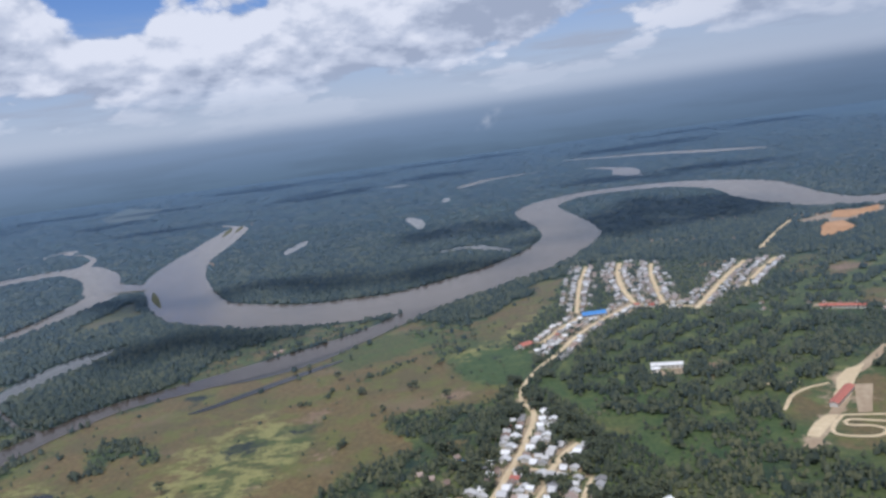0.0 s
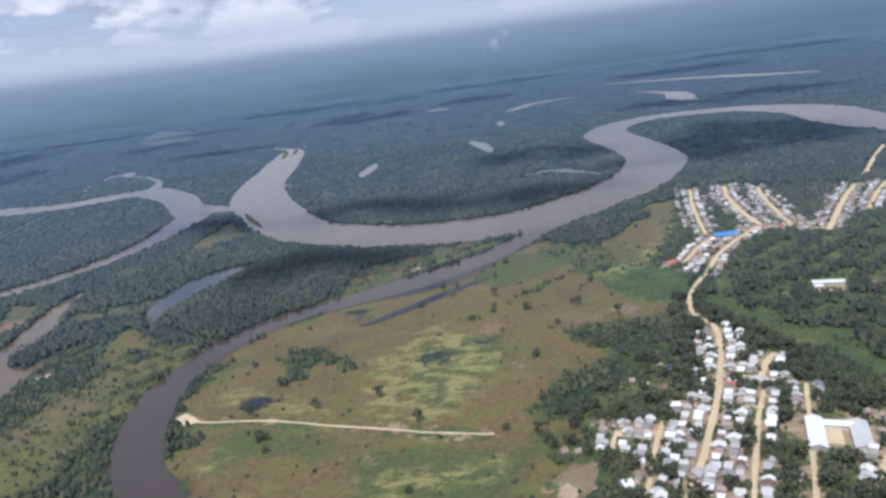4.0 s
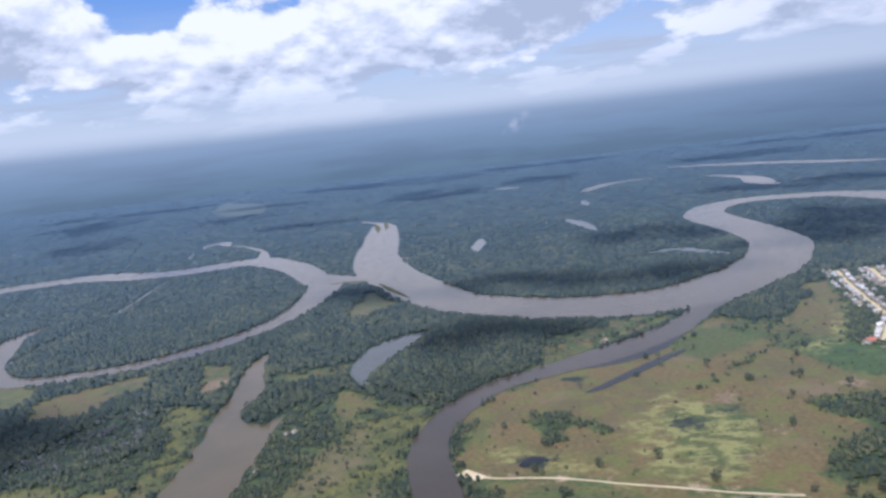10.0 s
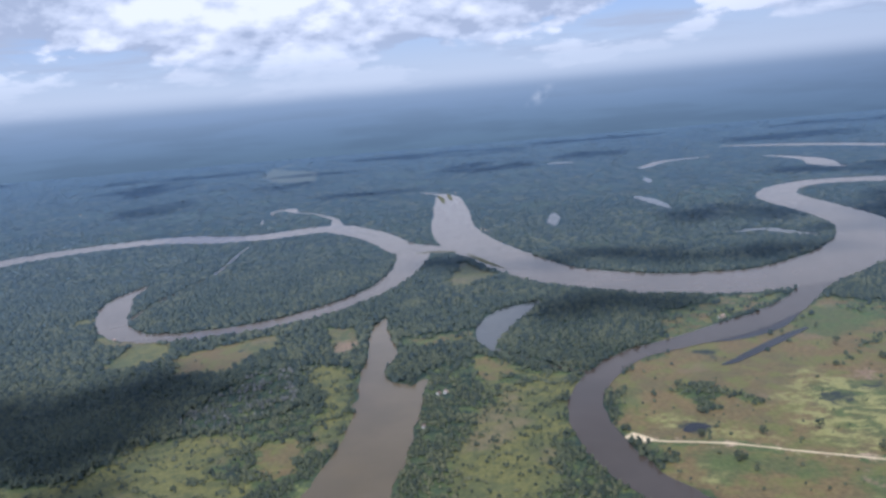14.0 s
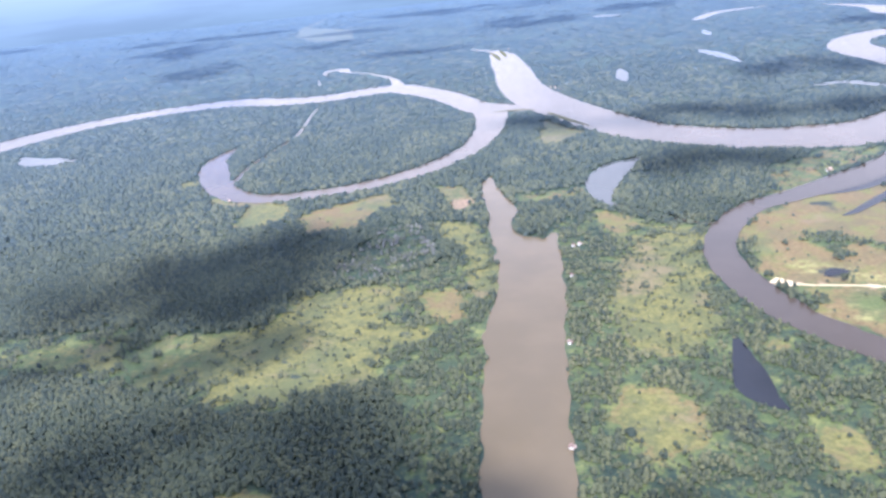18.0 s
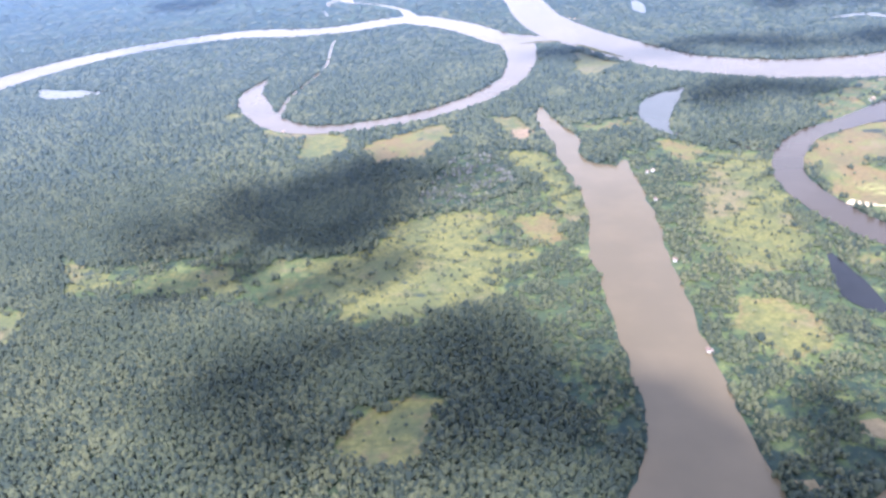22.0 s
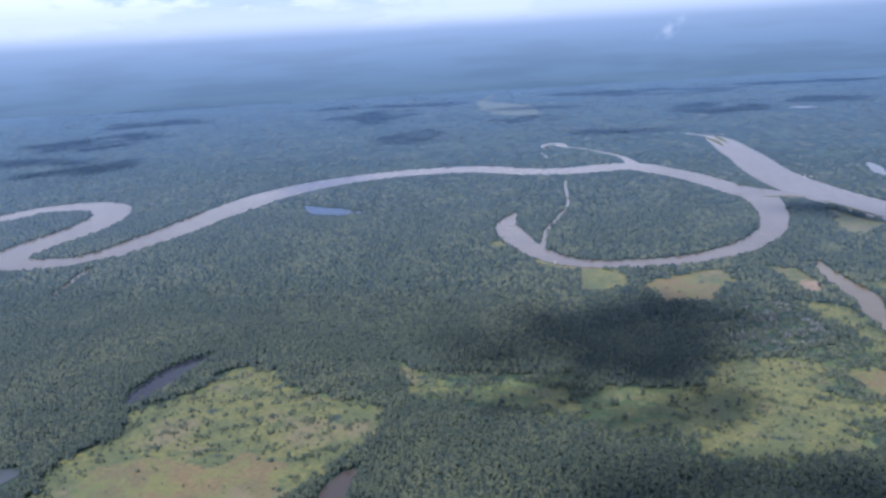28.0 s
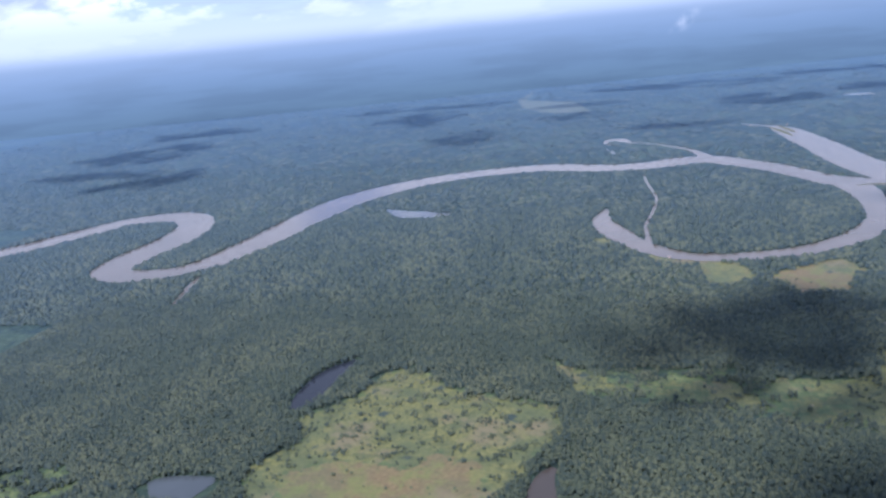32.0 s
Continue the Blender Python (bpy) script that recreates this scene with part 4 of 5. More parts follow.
within = (flat[:, 0] > X0) & (flat[:, 0] < X0 + NX * CELL) & (flat[:, 1] > Y0) & (flat[:, 1] < Y0 + NY * CELL)
values = np.tile(np.array([0, 0, 0, 1.0]), (len(flat), 1))
values[within] = look_up(soften(cover_map, 2), flat[within, 0], flat[within, 1])
attr.data.foreach_set("color", values.astype(np.float32).ravel())
tone = ground.data.color_attributes.new("tone", "FLOAT_COLOR", "POINT")
values = np.zeros((len(flat), 4))
values[within] = look_up(soften(tone_map, 3), flat[within, 0], flat[within, 1])
tone.data.foreach_set("color", values.astype(np.float32).ravel())


def ribbon(name, line, z, mat, label, category, ragged=0.0):
    """A flat sheet along a line of x, y and width."""
    p = line[:, :2]
    along = np.gradient(p, axis=0)
    along /= np.maximum(np.linalg.norm(along, axis=1, keepdims=True), 1e-6)
    side = np.stack([-along[:, 1], along[:, 0]], 1)
    half = line[:, 2:3] / 2
    left, right = p + side * half, p - side * half
    if ragged:
        left = left + side * (ragged * wobble(left[:, 0], left[:, 1], 45, 5))[:, None]
        right = right - side * (ragged * wobble(right[:, 0], right[:, 1], 45, 6))[:, None]
    count = len(line)
    rows = [left, left * 0.67 + right * 0.33, left * 0.33 + right * 0.67, right]
    verts = np.vstack([np.column_stack([r, np.full(count, z)]) for r in rows])
    faces = []
    for k in range(3):
        a = np.arange(count - 1) + k * count
        faces.append(np.stack([a + count, a + count + 1, a + 1, a], -1))
    ob = array_mesh(name, verts, np.vstack(faces), mat, True)
    return tagged(ob, label, category, kind="structure")


for name, (mat, z, label, stations) in WATERS.items():
    ribbon(name, lines[name], z, mat, label, "water", (0.14 if mat is LAKE and name != "oxbow" else 0.06) * min(60, max(s[2] for s in stations)))
for name, line in (("islet", [(-533, 1340, 3), (-501, 1262, 12), (-466, 1188, 3)]), ("sandbar", [(-640, 2300, 6), (-622, 2200, 16), (-612, 2100, 5)]), ("sandbar", [(-610, 2330, 5), (-598, 2230, 14), (-592, 2160, 4)]), ("mud_bar", [(-555, 1372, 3), (-600, 1385, 9), (-640, 1380, 3)])):
    ribbon(name, smooth_line(line), 0.75, BAR_GRASS, "low grassy bar along the river bank", "islet", 1.0)
for count, (name, line) in enumerate(road_lines.items()):
    mat = TRACK_SOIL if name == "works_road" else ROAD_SOIL
    ribbon(name, line, 0.12 + 0.006 * count, mat, "worn soil track across grass" if name in ("field_track", "works_road") else "pale unpaved soil road", "road", 0.5)


# ---------------------------------------------------------------- forest
def crowns(name, x, y, radius, tall, mat, label, seed, category="forest"):
    """Many separate leafy crowns in one mesh: a crooked dome of two rings and a top."""
    rng = np.random.default_rng(seed)
    count = len(x)
    sides = 5
    angle = rng.uniform(0, 6.283, count)[:, None] + np.arange(sides)[None] * (6.283 / sides)
    low_r = radius[:, None] * rng.uniform(0.75, 1.2, (count, sides))
    mid_r = radius[:, None] * rng.uniform(0.45, 0.95, (count, sides))
    low_z = tall[:, None] * rng.uniform(0.06, 0.42, (count, sides))
    mid_z = tall[:, None] * rng.uniform(0.68, 0.98, (count, sides))
    verts = np.zeros((count, 2 * sides + 1, 3))
    a, b, top = slice(0, sides), slice(sides, 2 * sides), 2 * sides
    verts[:, a, 0], verts[:, a, 1], verts[:, a, 2] = x[:, None] + low_r * np.cos(angle), y[:, None] + low_r * np.sin(angle), low_z
    verts[:, b, 0], verts[:, b, 1], verts[:, b, 2] = x[:, None] + mid_r * np.cos(angle + 0.5), y[:, None] + mid_r * np.sin(angle + 0.5), mid_z
    verts[:, top, 0], verts[:, top, 1], verts[:, top, 2] = x + radius * rng.uniform(-0.2, 0.2, count), y + radius * rng.uniform(-0.2, 0.2, count), tall
    tri = []
    for k in range(sides):
        j = (k + 1) % sides
        tri += [(k, j, sides + k), (j, sides + j, sides + k), (sides + k, sides + j, top)]
    faces = (np.arange(count)[:, None, None] * (2 * sides + 1) + np.array(tri)[None]).reshape(-1, 3)
    ob = array_mesh(name, verts.reshape(-1, 3), faces, mat, True)
    return tagged(ob, label, category, kind="stuff")


def tufts(name, x, y, radius, base, top, mat, label, seed, category="forest"):
    """Small pointed clumps of leaves in one mesh, five crooked sides each."""
    rng = np.random.default_rng(seed)
    count, sides = len(x), 5
    angle = rng.uniform(0, 6.283, count)[:, None] + np.arange(sides)[None] * (6.283 / sides)
    r = radius[:, None] * rng.uniform(0.6, 1.3, (count, sides))
    verts = np.zeros((count, sides + 1, 3))
    verts[:, :sides, 0], verts[:, :sides, 1], verts[:, :sides, 2] = x[:, None] + r * np.cos(angle), y[:, None] + r * np.sin(angle), base[:, None] * rng.uniform(0.8, 1.1, (count, sides))
    verts[:, sides, 0], verts[:, sides, 1], verts[:, sides, 2] = x + radius * rng.uniform(-0.35, 0.35, count), y + radius * rng.uniform(-0.35, 0.35, count), top
    tri = [(k, (k + 1) % sides, sides) for k in range(sides)]
    faces = (np.arange(count)[:, None, None] * (sides + 1) + np.array(tri)[None]).reshape(-1, 3)
    return tagged(array_mesh(name, verts.reshape(-1, 3), faces, mat, True), label, category, kind="stuff")


def scatter(x_from, x_to, y_from, y_to, spacing, seed):
    rng = np.random.default_rng(seed)
    x, y = np.meshgrid(np.arange(x_from, x_to, spacing), np.arange(y_from, y_to, spacing))
    x, y = x.ravel() + rng.uniform(-0.5, 0.5, x.size) * spacing, y.ravel() + rng.uniform(-0.5, 0.5, y.size) * spacing
    return x, y, rng


edge_map = soften(cover_map[..., 3], 2)


def density(x, y):
    c = look_up(cover_map, x, y)
    clump, patch = wobble(x, y, 60, 21), wobble(x, y, 22, 22)
    edge = look_up(edge_map, x, y)
    wooded = edge + 0.5 * patch + 0.2 * clump > 0.56
    chance = np.where(wooded, 0.97, 0.0)
    open_land = ~wooded
    chance = np.where(open_land & (c[:, 0] > 0.5), np.where(clump + 0.6 * patch > 1.0, 0.10, 0.006), chance)
    chance = np.where(open_land & (c[:, 1] > 0.5), np.where(edge + 0.3 * clump + 0.7 * patch > 0.30, 0.66, 0.055), chance)
    chance = np.where(open_land & (c[:, 2] > 0.5), 0.01, chance)
    green = open_land & (c.sum(1) < 0.3)
    chance = np.where(green, np.where(clump + 1.0 * patch > 0.12, 0.9, 0.10), chance)
    wooded = wooded | (green & (clump + 1.0 * patch > 0.12))
    chance = np.where(look_up(scrub_map, x, y), np.where(clump + 0.9 * patch > -0.05, 0.9, 0.15), chance)
    chance = np.where(look_up(meadow_map, x, y), np.where(clump + patch > 0.3, 0.4, 0.10), chance)
    chance = np.where(look_up(clear_map, x, y) & open_land, np.where(edge + 0.6 * patch > 0.55, 0.16, 0.012), chance)
    chance = np.where(look_up(kind_map["swamp"], x, y), 0.02, chance)
    wooded = wooded & ~look_up(town_map, x, y) & ~look_up(kind_map["swamp"], x, y)
    return np.where(look_up(town_map, x, y), np.where(clump > -0.5, 0.8, 0.45), chance), wooded


def wood(name, box, spacing, radius, tall, seed, gap, label, thin=None):
    x, y, rng = scatter(*box, spacing, seed)
    chance, wooded = density(x, y)
    if thin:
        chance = chance * np.clip((thin[1] - y) / (thin[1] - thin[0]), 0, 1)
    keep = (look_up(shore, x, y) > gap) & (look_up(lane, x, y) > 2.5) & (rng.uniform(size=x.size) < chance)
    x, y, wooded = x[keep], y[keep], wooded[keep] & ~look_up(scrub_map, x[keep], y[keep])
    spread = rng.uniform(0, 1, x.size) ** 1.6
    size = (radius[0] + (radius[1] - radius[0]) * spread) * (1 + 0.25 * wobble(x, y, 120, 31)) * np.where(wooded, 1.0, np.where(look_up(scrub_map, x, y) | look_up(town_map, x, y), 0.72, 0.66))
    top = (tall[0] + (tall[1] - tall[0]) * (0.5 * spread + 0.5 * rng.uniform(0, 1, x.size))) * (1 + 0.2 * wobble(x, y, 90, 32)) * np.where(wooded, 1.0, np.where(look_up(scrub_map, x, y) | look_up(town_map, x, y), 0.75, 0.5))
    bare = look_up(kind_map["grey"], x, y) & (rng.uniform(size=x.size) < 0.6)
    if bare.any():
        crowns("dead_trees", x[bare], y[bare], size[bare] * 0.8, top[bare], GREY_TWIGS, "thin grey leafless trees standing in swamp", seed + 2)
        x, y, size, top, wooded = x[~bare], y[~bare], size[~bare], top[~bare], wooded[~bare]
    crowns(name, x[wooded], y[wooded], size[wooded], top[wooded], LEAVES, label, seed)
    if not wooded.all():
        crowns("scrub", x[~wooded], y[~wooded], size[~wooded], top[~wooded], BUSH_LEAVES, "scattered green bushes and small trees on open land", seed + 1, "scrub")


wood("near_forest", (-1950, 460, 80, 640), 4.2, (1.4, 3.4), (4.4, 7.2), 101, 1.5, "dense dark green tropical forest canopy")
x, y, rng_tuft = scatter(-1950, 460, 80, 780, 2.6, 111)
chance, wooded = density(x, y)
keep = (look_up(shore, x, y) > 1.5) & (look_up(lane, x, y) > 2.0) & (rng_tuft.uniform(size=x.size) < chance * 0.9 * np.clip((790 - y) / 170, 0, 1))
x, y, wooded, bushy = x[keep], y[keep], wooded[keep], look_up(scrub_map, x[keep], y[keep])
for name, pick, low, high, mat in (("forest_tufts", wooded & ~bushy, 4.2, 8.4, LEAVES), ("scrub_tufts", ~wooded | bushy, 0.6, 4.4, BUSH_LEAVES)):
    count = int(pick.sum())
    top = (low + (high - low) * rng_tuft.uniform(0.3, 1.0, count)) * (1 + 0.2 * wobble(x[pick], y[pick], 90, 32))
    tufts(name, x[pick], y[pick], rng_tuft.uniform(0.7, 1.9, count), np.maximum(top - rng_tuft.uniform(1.2, 3.0, count), 0.1), top, mat, "leafy tufts at the top of the canopy" if low > 1 else "leafy tufts of low scrub", 112)
wood("savanna_forest", (-420, 460, 640, 1000), 4.6, (1.5, 3.5), (3.6, 6.4), 102, 2.0, "green tropical trees beside the savanna and the town")
for box, seed in (((-2500, -420, 640, 1300), 103), ((-420, 900, 1000, 1300), 113), ((460, 900, 640, 1000), 123)):
    wood("middle_forest", box, 6.2, (2.4, 5.4), (4.0, 7.0), seed, 3.0, "dense dark green tropical forest canopy")
wood("far_forest", (-3300, 1290, 1300, 2100), 11.5, (5.0, 9.5), (2.4, 4.0), 105, 5.0, "distant dark green tropical forest canopy", (1500, 2150))
wood("farthest_forest", (-4500, 2200, 2000, 4900), 30.0, (12, 20), (1.4, 2.6), 107, 8.0, "distant dark green tropical forest canopy", (1800, 5600))

# ---------------------------------------------------------------- clouds that shade the land
def cloud_bank(shadow_x, shadow_y, wide, deep, seed, height=1500.0):
    """A cumulus whose shadow falls at that place."""
    rng = np.random.default_rng(seed)
    at = Vector((shadow_x, shadow_y, 0)) + sun_way * (height / sun_way.z)
    bm = bmesh.new()
    for _ in range(19):
        a, r = rng.uniform(0, 6.283), math.sqrt(rng.uniform(0, 1))
        size = rng.uniform(0.12, 0.34)
        m = Matrix.Translation((r * 0.92 * wide / 2 * math.cos(a), r * 0.92 * deep / 2 * math.sin(a), rng.uniform(0, 30))) @ Matrix.Diagonal((wide / 2 * size, deep / 2 * size, 40, 1))
        bmesh.ops.create_icosphere(bm, subdivisions=2, radius=1.0, matrix=m)
    for v in bm.verts:
        v.co += Vector((1, 1, 0.5)) * 9 * noise.noise(v.co * 0.02 + Vector((seed, 0, 0)))
    ob = link_mesh("cloud", bm, MIST)
    ob.location = at
    return tagged(ob, "white cumulus cloud floating over the forest", "cloud", kind="structure")


NEAR_CLOUDS = [(-985, 588, 350, 200, 1), (-860, 680, 230, 130, 2), (-835, 245, 330, 180, 3), (-640, 150, 300, 190, 41, 700.0), (-700, 215, 120, 110, 4), (-440, 1230, 400, 160, 5), (-100, 1180, 420, 130, 6), (480, 1500, 420, 420, 7), (-330, 900, 240, 120, 8), (-940, 462, 260, 150, 39, 700.0), (470, 1490, 430, 400, 38), (60, 1560, 300, 240, 10), (300, 1330, 300, 120, 34)]
FAR_CLOUDS = [(-480, 3200, 420, 420, 9), (-2713, 1931, 420, 420, 11), (-1680, 2530, 260, 380, 12), (-3138, 2648, 520, 600, 13), (-2070, 3340, 480, 620, 35), (-1280, 3040, 300, 340, 36), (40, 3420, 420, 420, 37), (-3300, 3400, 600, 420, 14), (-700, 4200, 1100, 420, 15), (900, 3600, 900, 350, 16), (-2200, 3900, 1000, 300, 17), (700, 2250, 600, 260, 18), (1700, 4300, 1000, 400, 19), (-3000, 2100, 600, 200, 20), (-900, 2500, 420, 130, 21), (-3900, 4400, 1100, 350, 22), (200, 4500, 900, 300, 23), (-1300, 3500, 500, 160, 24)]
for spec in NEAR_CLOUDS + FAR_CLOUDS:
    cloud_bank(*spec)

# ---------------------------------------------------------------- houses
def slab(bm, corners, thick):
    """A plate over four corners, given all round, with a thickness downwards."""
    top = [bm.verts.new(c) for c in corners]
    low = [bm.verts.new(Vector(c) - Vector((0, 0, thick))) for c in corners]
    bm.faces.new(top)
    bm.faces.new(low[::-1])
    for k in range(4):
        j = (k + 1) % 4
        bm.faces.new((top[j], top[k], low[k], low[j]))


def block(bm, x, y, z, sx, sy, sz):
    bmesh.ops.create_cube(bm, size=1.0, matrix=Matrix.Translation((x, y, z + sz / 2)) @ Matrix.Diagonal((sx, sy, sz, 1)))


def gable_wall(width, depth, eave, rise):
    """Four walls with pointed ends; the ridge runs along x."""
    bm = bmesh.new()
    ends = []
    for x in (-width / 2, width / 2):
        ends.append([bm.verts.new((x, y, z)) for y, z in ((-depth / 2, 0), (depth / 2, 0), (depth / 2, eave), (0, eave + rise), (-depth / 2, eave))])
    bm.faces.new(ends[0][::-1])
    bm.faces.new(ends[1])
    for k in (0, 1, 4):
        j = (k + 1) % 5
        bm.faces.new((ends[0][k], ends[0][j], ends[1][j], ends[1][k]))
    return bm


def gable_roof(width, depth, eave, rise, out=0.6):
    bm = bmesh.new()
    run = depth / 2 + out
    drop = rise * out / (depth / 2)
    for side in (-1, 1):
        a, b = width / 2 + out, run * side
        low, high = eave - drop + 0.16, eave + rise + 0.16
        corners = [(-a, b, low), (a, b, low), (a, 0, high), (-a, 0, high)]
        slab(bm, corners if side < 0 else corners[::-1], 0.12)
    return bm


def house(name, width, depth, eave, rise, roof_mat, label, porch=True, category="house"):
    base = new(name)
    part("wall", gable_wall(width, depth, eave, rise), WALL, base)
    part("roof", gable_roof(width, depth, eave, rise), roof_mat, base)
    bm = bmesh.new()
    block(bm, 0, -depth / 2 - 0.02, 0.0, 0.95, 0.08, 2.0)
    part("door", bm, BARK, base, "dark plank door")
    bm = bmesh.new()
    block(bm, width * 0.3, -depth / 2 - 0.02, 0.9, 1.0, 0.08, 0.9)
    part("window", bm, BARK, base, "dark shuttered window")
    if porch:
        bm = bmesh.new()
        slab(bm, [(-width / 2, -depth / 2 - 2.4, eave - 0.75), (width / 2, -depth / 2 - 2.4, eave - 0.75), (width / 2, -depth / 2 - 0.3, eave - 0.2), (-width / 2, -depth / 2 - 0.3, eave - 0.2)], 0.1)
        part("porch_roof", bm, roof_mat, base)
        for x in (-width / 2 + 0.2, width / 2 - 0.2):
            bm = bmesh.new()
            block(bm, x, -depth / 2 - 2.2, 0, 0.16, 0.16, eave - 0.8)
            part("post", bm, BARK, base)
    return tagged(base, label, category, "houses of the river town")


PALE_ZINC = plain_material("bright_zinc", (0.60, 0.585, 0.57), (0.88, 0.87, 0.85), 0.5, 0.8)
HOUSE_KINDS = [
    house("house", 5.6, 6.2, 2.8, 1.4, PALE_ZINC, "small board house with a bright zinc gable roof"),
    house("house", 4.9, 7.4, 2.7, 1.3, ZINC, "narrow board house with a weathered grey zinc roof"),
    house("house", 6.3, 5.6, 2.9, 1.5, ZINC, "board house with a grey zinc gable roof", porch=False),
    house("house", 5.6, 6.0, 5.2, 1.3, PALE_ZINC, "two-storey house with a bright zinc roof"),
    house("house", 5.5, 5.8, 2.8, 1.4, RUST, "small board house with a rusty zinc roof"),
    house("house", 6.0, 5.4, 2.8, 1.2, RED_ROOF, "board house with a red painted roof", porch=False),
    house("cabin", 4.6, 4.2, 2.4, 1.2, RUST, "lone cabin with a pale zinc roof at the water's edge", category="cabin"),
]
ZINC_MIX, nodes = material("mixed_zinc_roofs")
chance = nodes.add("ShaderNodeNewGeometry").outputs["Random Per Island"]
tint = nodes.mix(nodes.ramp(chance, 0.2, 0.7), (0.34, 0.27, 0.24, 1), (0.55, 0.56, 0.58, 1))
tint = nodes.mix(nodes.ramp(chance, 0.75, 0.95), tint, (0.80, 0.81, 0.82, 1))
tint = nodes.mix(nodes.math("MULTIPLY", nodes.noise(place(nodes), 0.6, 5.0), 0.5), tint, (0.30, 0.26, 0.23, 1))
finish(nodes, nodes.add("ShaderNodeBsdfPrincipled", {"Base Color": tint, "Roughness": 0.6}).outputs[0])
rng_pick = np.random.default_rng(5)
for x, y, turn in house_spots:
    north = y > 680
    kind = HOUSE_KINDS[rng_pick.choice(6, p=[0.14, 0.28, 0.18, 0.03, 0.34, 0.03] if north else [0.36, 0.22, 0.15, 0.08, 0.16, 0.03])]
    wide = rng_pick.uniform(0.66, 0.98)
    copy_thing(kind, pose(x, y, 0, 0, 0, turn + rng_pick.choice([0, 90, 180])) @ Matrix.Diagonal((wide, wide * rng_pick.uniform(0.85, 1.1), min(wide * 1.1, 1.0), 1)))
walls, roofs = bmesh.new(), bmesh.new()
for x, y, turn in far_spots:
    wide, deep = rng_pick.uniform(3.8, 5.8), rng_pick.uniform(4.0, 6.2)
    m = pose(x, y, 0, 0, 0, turn + rng_pick.choice([0, 90]))
    for target, shape in ((walls, gable_wall(wide, deep, 2.7, 1.2)), (roofs, gable_roof(wide, deep, 2.7, 1.2))):
        shape.transform(m)
        data = bpy.data.meshes.new("piece")
        shape.to_mesh(data)
        shape.free()
        target.from_mesh(data)
        bpy.data.meshes.remove(data)
tagged(link_mesh("far_house_walls", walls, WALL), "pale board walls of the far quarter of the town", "houses", kind="stuff")
tagged(link_mesh("far_house_roofs", roofs, ZINC_MIX), "jumbled grey and rusty zinc roofs of the far quarter", "houses", kind="stuff")
for x, y, turn in CABINS:
    copy_thing(HOUSE_KINDS[6], pose(x, y, 0, 0, 0, turn) @ Matrix.Diagonal((0.75, 0.75, 0.9, 1)))
# the first of each kind stands in the town too
for kind, (x, y, turn) in zip(HOUSE_KINDS, [(-72, 352, 20), (-84, 330, 20), (-30, 352, 110), (92, 330, 30), (110, 318, 40), (124, 340, 40), (-205, 826, 20)]):
    kind.matrix_basis = pose(x, y, 0, 0, 0, turn)


def hall(name, x, y, length, depth, turn, roof_mat, label, wings=()):
    """A long building, with further wings given as x, y, length, depth, turn in its own frame."""
    base = new(name)
    for wx, wy, wl, wd, wt in ((0, 0, length, depth, 0), *wings):
        m = pose(wx, wy, 0, 0, 0, wt)
        for kind, bm, mat in (("wall", gable_wall(wl, wd, 3.4, wd * 0.17), WALL), ("roof", gable_roof(wl, wd, 3.4, wd * 0.17, 0.8), roof_mat)):
            bm.transform(m)
            part(kind, bm, mat, base)
        for k in range(int(wl / 4)):
            bm = bmesh.new()
            block(bm, -wl / 2 + 2 + k * 4, -wd / 2 - 0.03, 1.0, 1.6, 0.08, 1.2)
            bm.transform(m)
            part("window", bm, BARK, base)
    base.matrix_basis = pose(x, y, 0, 0, 0, turn)
    return tagged(base, label, "building")


hall("school", 49, 379, 35, 8.5, 69, PALE_ZINC, "school of three white-roofed wings round a pale court", [(12, -13, 17, 6, 90), (0, -24, 31, 9, 0)])
hall("market_hall", *BLUE_HALL_AT, 26, 13, 0, BLUE_ROOF, "long market hall with a bright blue roof")
hall("white_hall", *WHITE_HALL_AT, 26, 7, -14, PALE_ZINC, "long low building with a bright white roof in green scrub", [(-10, -10, 6, 5, 0)])
hall("red_shed", *RED_HALL_AT, 38, 5.5, 45, RED_ROOF, "long shed with a faded red roof beside a works yard")
hall("blue_shed", -4, 488, 7, 6, 20, BLUE_ROOF, "small shed with a blue roof")
hall("red_store", 70, 732, 12, 9, 30, RED_ROOF, "store with a red roof by the riverside street")
hall("red_store", 89, 361, 8, 6, 50, RED_ROOF, "small store with a red roof")
hall("red_terrace", 391, 722, 42, 7, -27, RED_ROOF, "long terrace with a faded red roof")


def yard_sheet(name, outline, z, mat, label):
    """A worn yard with a wavering edge."""
    bm = bmesh.new()
    ring = []
    for (ax, ay), (bx, by) in zip(outline, outline[1:] + outline[:1]):
        for k in range(4):
            s = k / 4
            x, y = ax + (bx - ax) * s, ay + (by - ay) * s
            v = noise.noise_vector(Vector((x, y, 0)) * 0.12) * 0.8
            ring.append(bm.verts.new((x + v.x, y + v.y, z)))
    bm.faces.new(ring)
    bmesh.ops.triangulate(bm, faces=bm.faces)
    ob = link_mesh(name, bm, mat)
    if ob.data.polygons[0].normal.z < 0:
        ob.data.flip_normals()
    return tagged(ob, label, "yard", kind="structure")


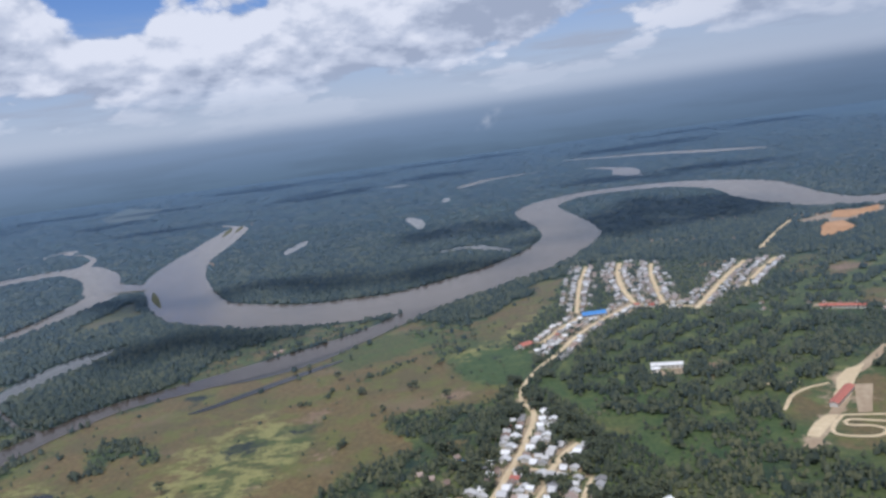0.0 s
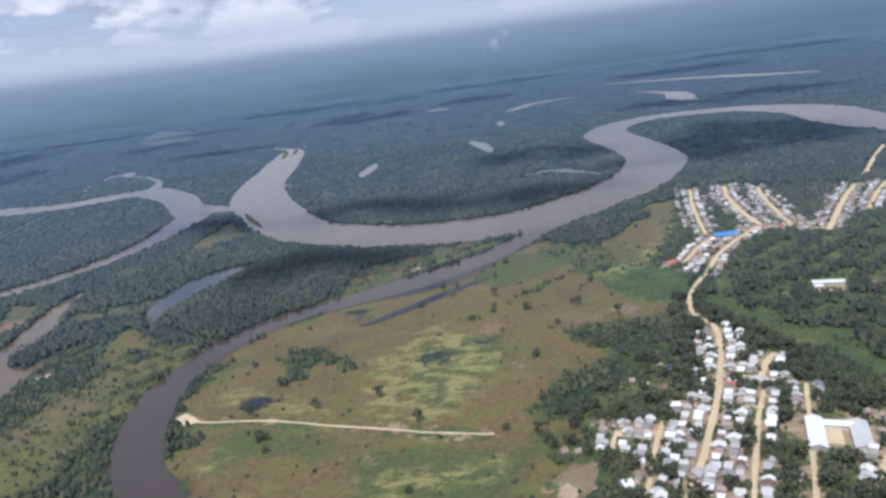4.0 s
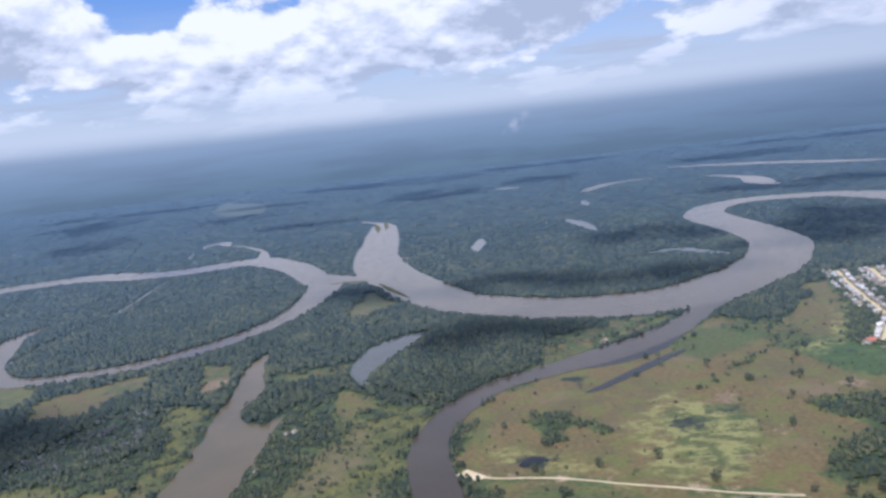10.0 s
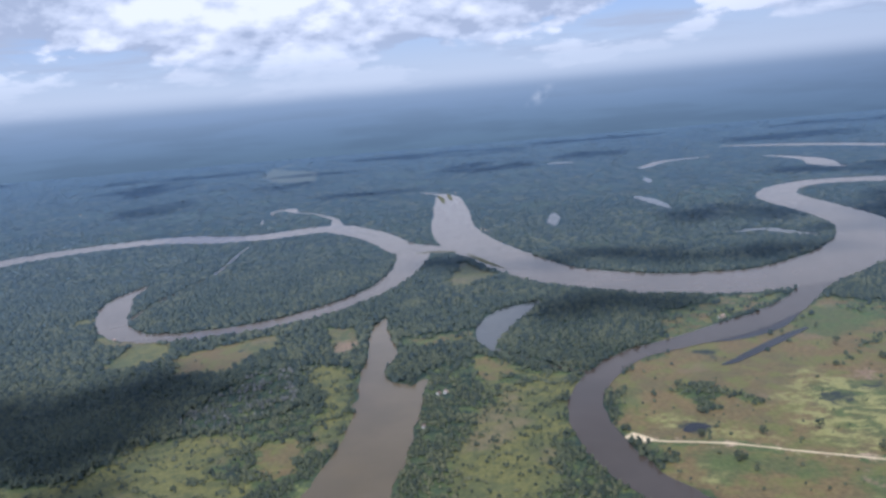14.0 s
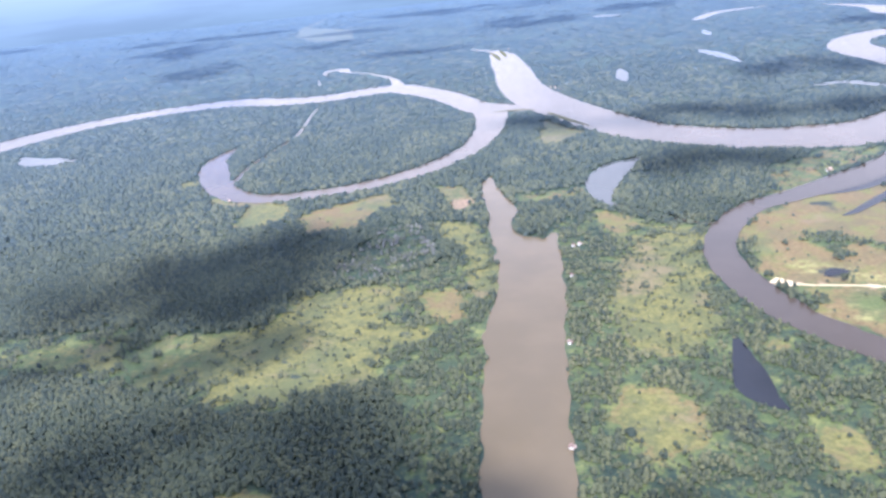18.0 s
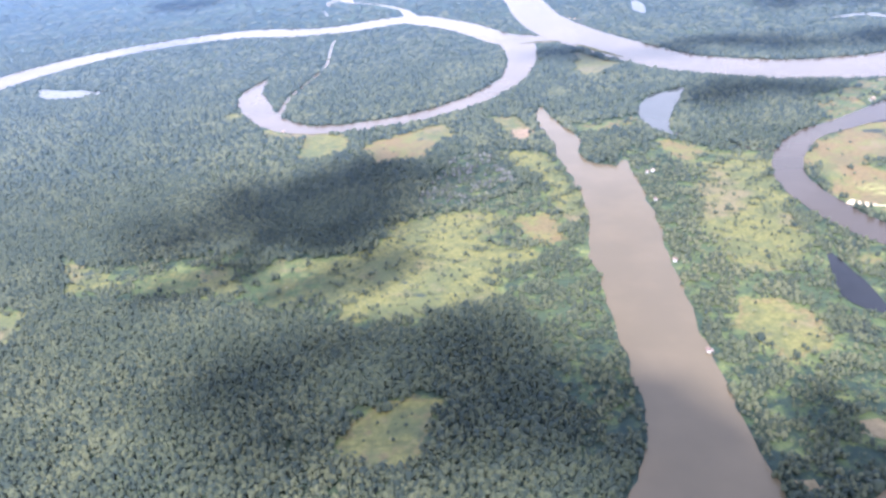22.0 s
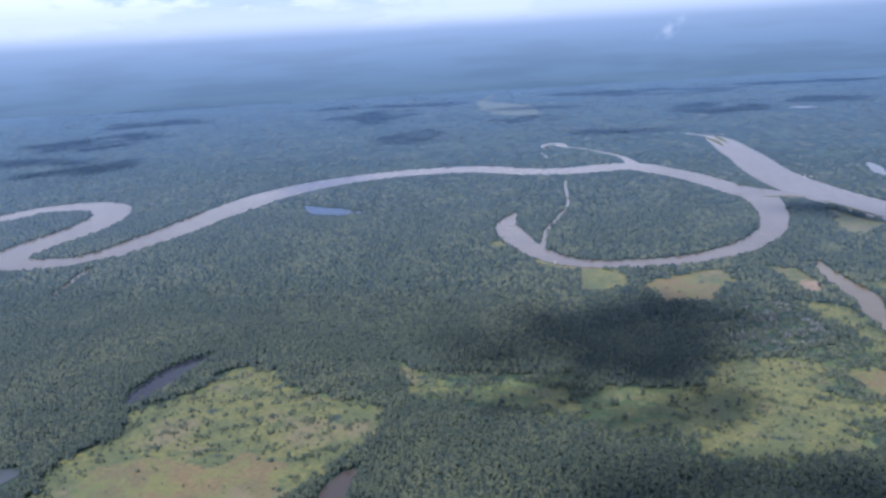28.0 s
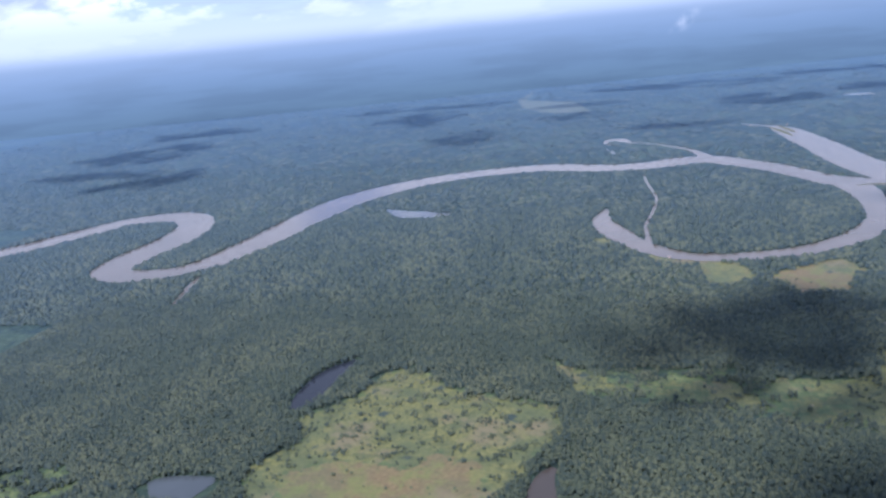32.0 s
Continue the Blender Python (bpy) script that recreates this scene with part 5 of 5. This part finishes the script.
yard_sheet("landing", [(-388, 508), (-378, 517), (-362, 500), (-372, 494)], 0.29, ROAD_SOIL, "pale sandy landing at the end of a track")
yard_sheet("bare_patch", [(-112, 350), (-104, 362), (-98, 352), (-104, 340)], 0.28, TRACK_SOIL, "reddish bare patch by a lone house")
yard_sheet("school_court", [(46, 371), (60, 366), (66, 384), (54, 389)], 0.30, ROAD_SOIL, "pale court between the school wings")
yard_sheet("ball_field", [(-110, 368), (-96, 381), (-83, 372), (-91, 352), (-100, 342)], 0.16, EARTH, "brown worn ball field")
yard_sheet("soil_court", [(-64, 413), (-48, 407), (-50, 400), (-66, 406)], 0.31, ROAD_SOIL, "small pale court between houses")
yard_sheet("sand_patch", [(-527, 191), (-514, 192), (-507, 173), (-512, 168), (-525, 176)], 0.26, EARTH, "pale bare clearing by the channel")
yard_sheet("sand_patch", [(-490, 177), (-479, 180), (-475, 175), (-488, 169)], 0.25, EARTH, "pale sandy bank by the channel")
yard_sheet("sand_patch", [(-587, 144), (-575, 144), (-574, 132), (-582, 135)], 0.24, EARTH, "pale sandy point between two waters")
yard_sheet("works_yard", [(222, 462), (235, 478), (249, 489), (257, 486), (228, 457)], 0.32, ROAD_SOIL, "pale levelled yard of a works")
yard_sheet("works_yard", [(263, 508), (278, 528), (289, 549), (306, 565), (325, 572), (294, 534)], 0.33, ROAD_SOIL, "pale levelled yard of a works")
yard_sheet("works_slab", [(294, 534), (307, 530), (279, 484), (270, 485)], 0.34, TRACK_SOIL, "grey-brown slab of a works")
yard_sheet("quarry", [(559, 1106), (604, 1159), (634, 1163), (624, 1106), (571, 1065), (551, 1067)], 0.35, QUARRY, "orange bare earth of a quarry")
yard_sheet("quarry", [(635, 1199), (670, 1255), (705, 1240), (749, 1257), (726, 1214), (652, 1180)], 0.36, QUARRY, "orange bare earth of a quarry")
for k, loop in enumerate([[(259, 485, 3), (246, 472, 3), (240, 461, 3), (246, 454, 3), (262, 449, 3), (272, 455, 3), (268, 463, 3), (254, 470, 3), (259, 477, 3), (282, 466, 3)],
                          [(259, 485, 3), (270, 482, 3), (290, 476, 3), (310, 468, 3)], [(228, 505, 2.5), (245, 528, 3.5), (262, 538, 3), (280, 542, 3)], [(238, 556, 3), (262, 552, 2)]]):
    ribbon("test_track" if k < 2 else "yard_track", smooth_line(loop, 3.0), 0.37 + 0.006 * k, ROAD_SOIL, "pale winding soil track of a works yard", "track", 0.2)


# ---------------------------------------------------------------- trees that stand apart
def lone_tree(seed, tall, spread, label):
    rng = np.random.default_rng(seed)
    base = new("tree")
    bm = bmesh.new()
    bmesh.ops.create_cone(bm, cap_ends=True, segments=7, radius1=0.28, radius2=0.12, depth=tall * 0.6, matrix=Matrix.Translation((0, 0, tall * 0.3)))
    for k in range(4):
        a = k * 1.57 + rng.uniform(-0.4, 0.4)
        m = Matrix.Translation((0, 0, tall * 0.5)) @ Matrix.Rotation(a, 4, "Z") @ Matrix.Rotation(0.75, 4, "Y") @ Matrix.Translation((0, 0, spread * 0.35))
        bmesh.ops.create_cone(bm, cap_ends=False, segments=5, radius1=0.11, radius2=0.04, depth=spread * 0.7, matrix=m)
    part("trunk", bm, BARK, base)
    bm = bmesh.new()
    for k in range(34):
        a, r, h = rng.uniform(0, 6.283), spread * math.sqrt(rng.uniform(0, 1)), rng.uniform(0.45, 1.0)
        r *= math.sqrt(max(0.1, 1.15 - ((h - 0.6) / 0.5) ** 2))
        size = spread * rng.uniform(0.16, 0.34)
        m = Matrix.Translation((r * math.cos(a), r * math.sin(a), tall * h)) @ Matrix.Rotation(rng.uniform(0, 3), 4, "X") @ Matrix.Diagonal((size, size * rng.uniform(0.7, 1.2), size * rng.uniform(0.55, 0.9), 1))
        bmesh.ops.create_icosphere(bm, subdivisions=1, radius=1.0, matrix=m)
    for v in bm.verts:
        v.co += noise.noise_vector(v.co * 1.3 + Vector((seed, 0, 0))) * 0.25
    part("crown", bm, BUSH_LEAVES, base)
    return tagged(base, label, "tree", "trees of the savanna and town")


TREES = [lone_tree(1, 7.5, 3.6, "broad green tree with an uneven crown"), lone_tree(2, 9.5, 3.9, "tall leafy tree with an uneven crown"), lone_tree(3, 5.0, 2.6, "small green tree with a round crown"), lone_tree(4, 6.0, 4.4, "wide spreading tree with a gappy crown")]
rng_tree = np.random.default_rng(9)
planted = 0
while planted < 290:
    x, y = (rng_tree.uniform(-110, 130), rng_tree.uniform(310, 640)) if planted < 270 else (rng_tree.uniform(-380, 20), rng_tree.uniform(360, 800))
    at = (np.array([x]), np.array([y]))
    c = look_up(cover_map, *at)[0]
    if look_up(lane, *at)[0] < 2.0 or (planted < 270 and look_up(lane, *at)[0] > 15.0) or look_up(shore, *at)[0] < 4 or c[3] > 0.5 or (planted >= 270 and (look_up(town_map, *at)[0] or wobble(*at, 60, 21)[0] < 0.6)):
        continue
    tree = TREES[rng_tree.integers(4)]
    copy_thing(tree, pose(x, y, 0, 0, 0, rng_tree.uniform(0, 360)))
    planted += 1
for tree, (x, y) in zip(TREES, [(-105, 400), (-112, 420), (-95, 445), (-60, 470)]):
    tree.matrix_basis = pose(x, y, 0)
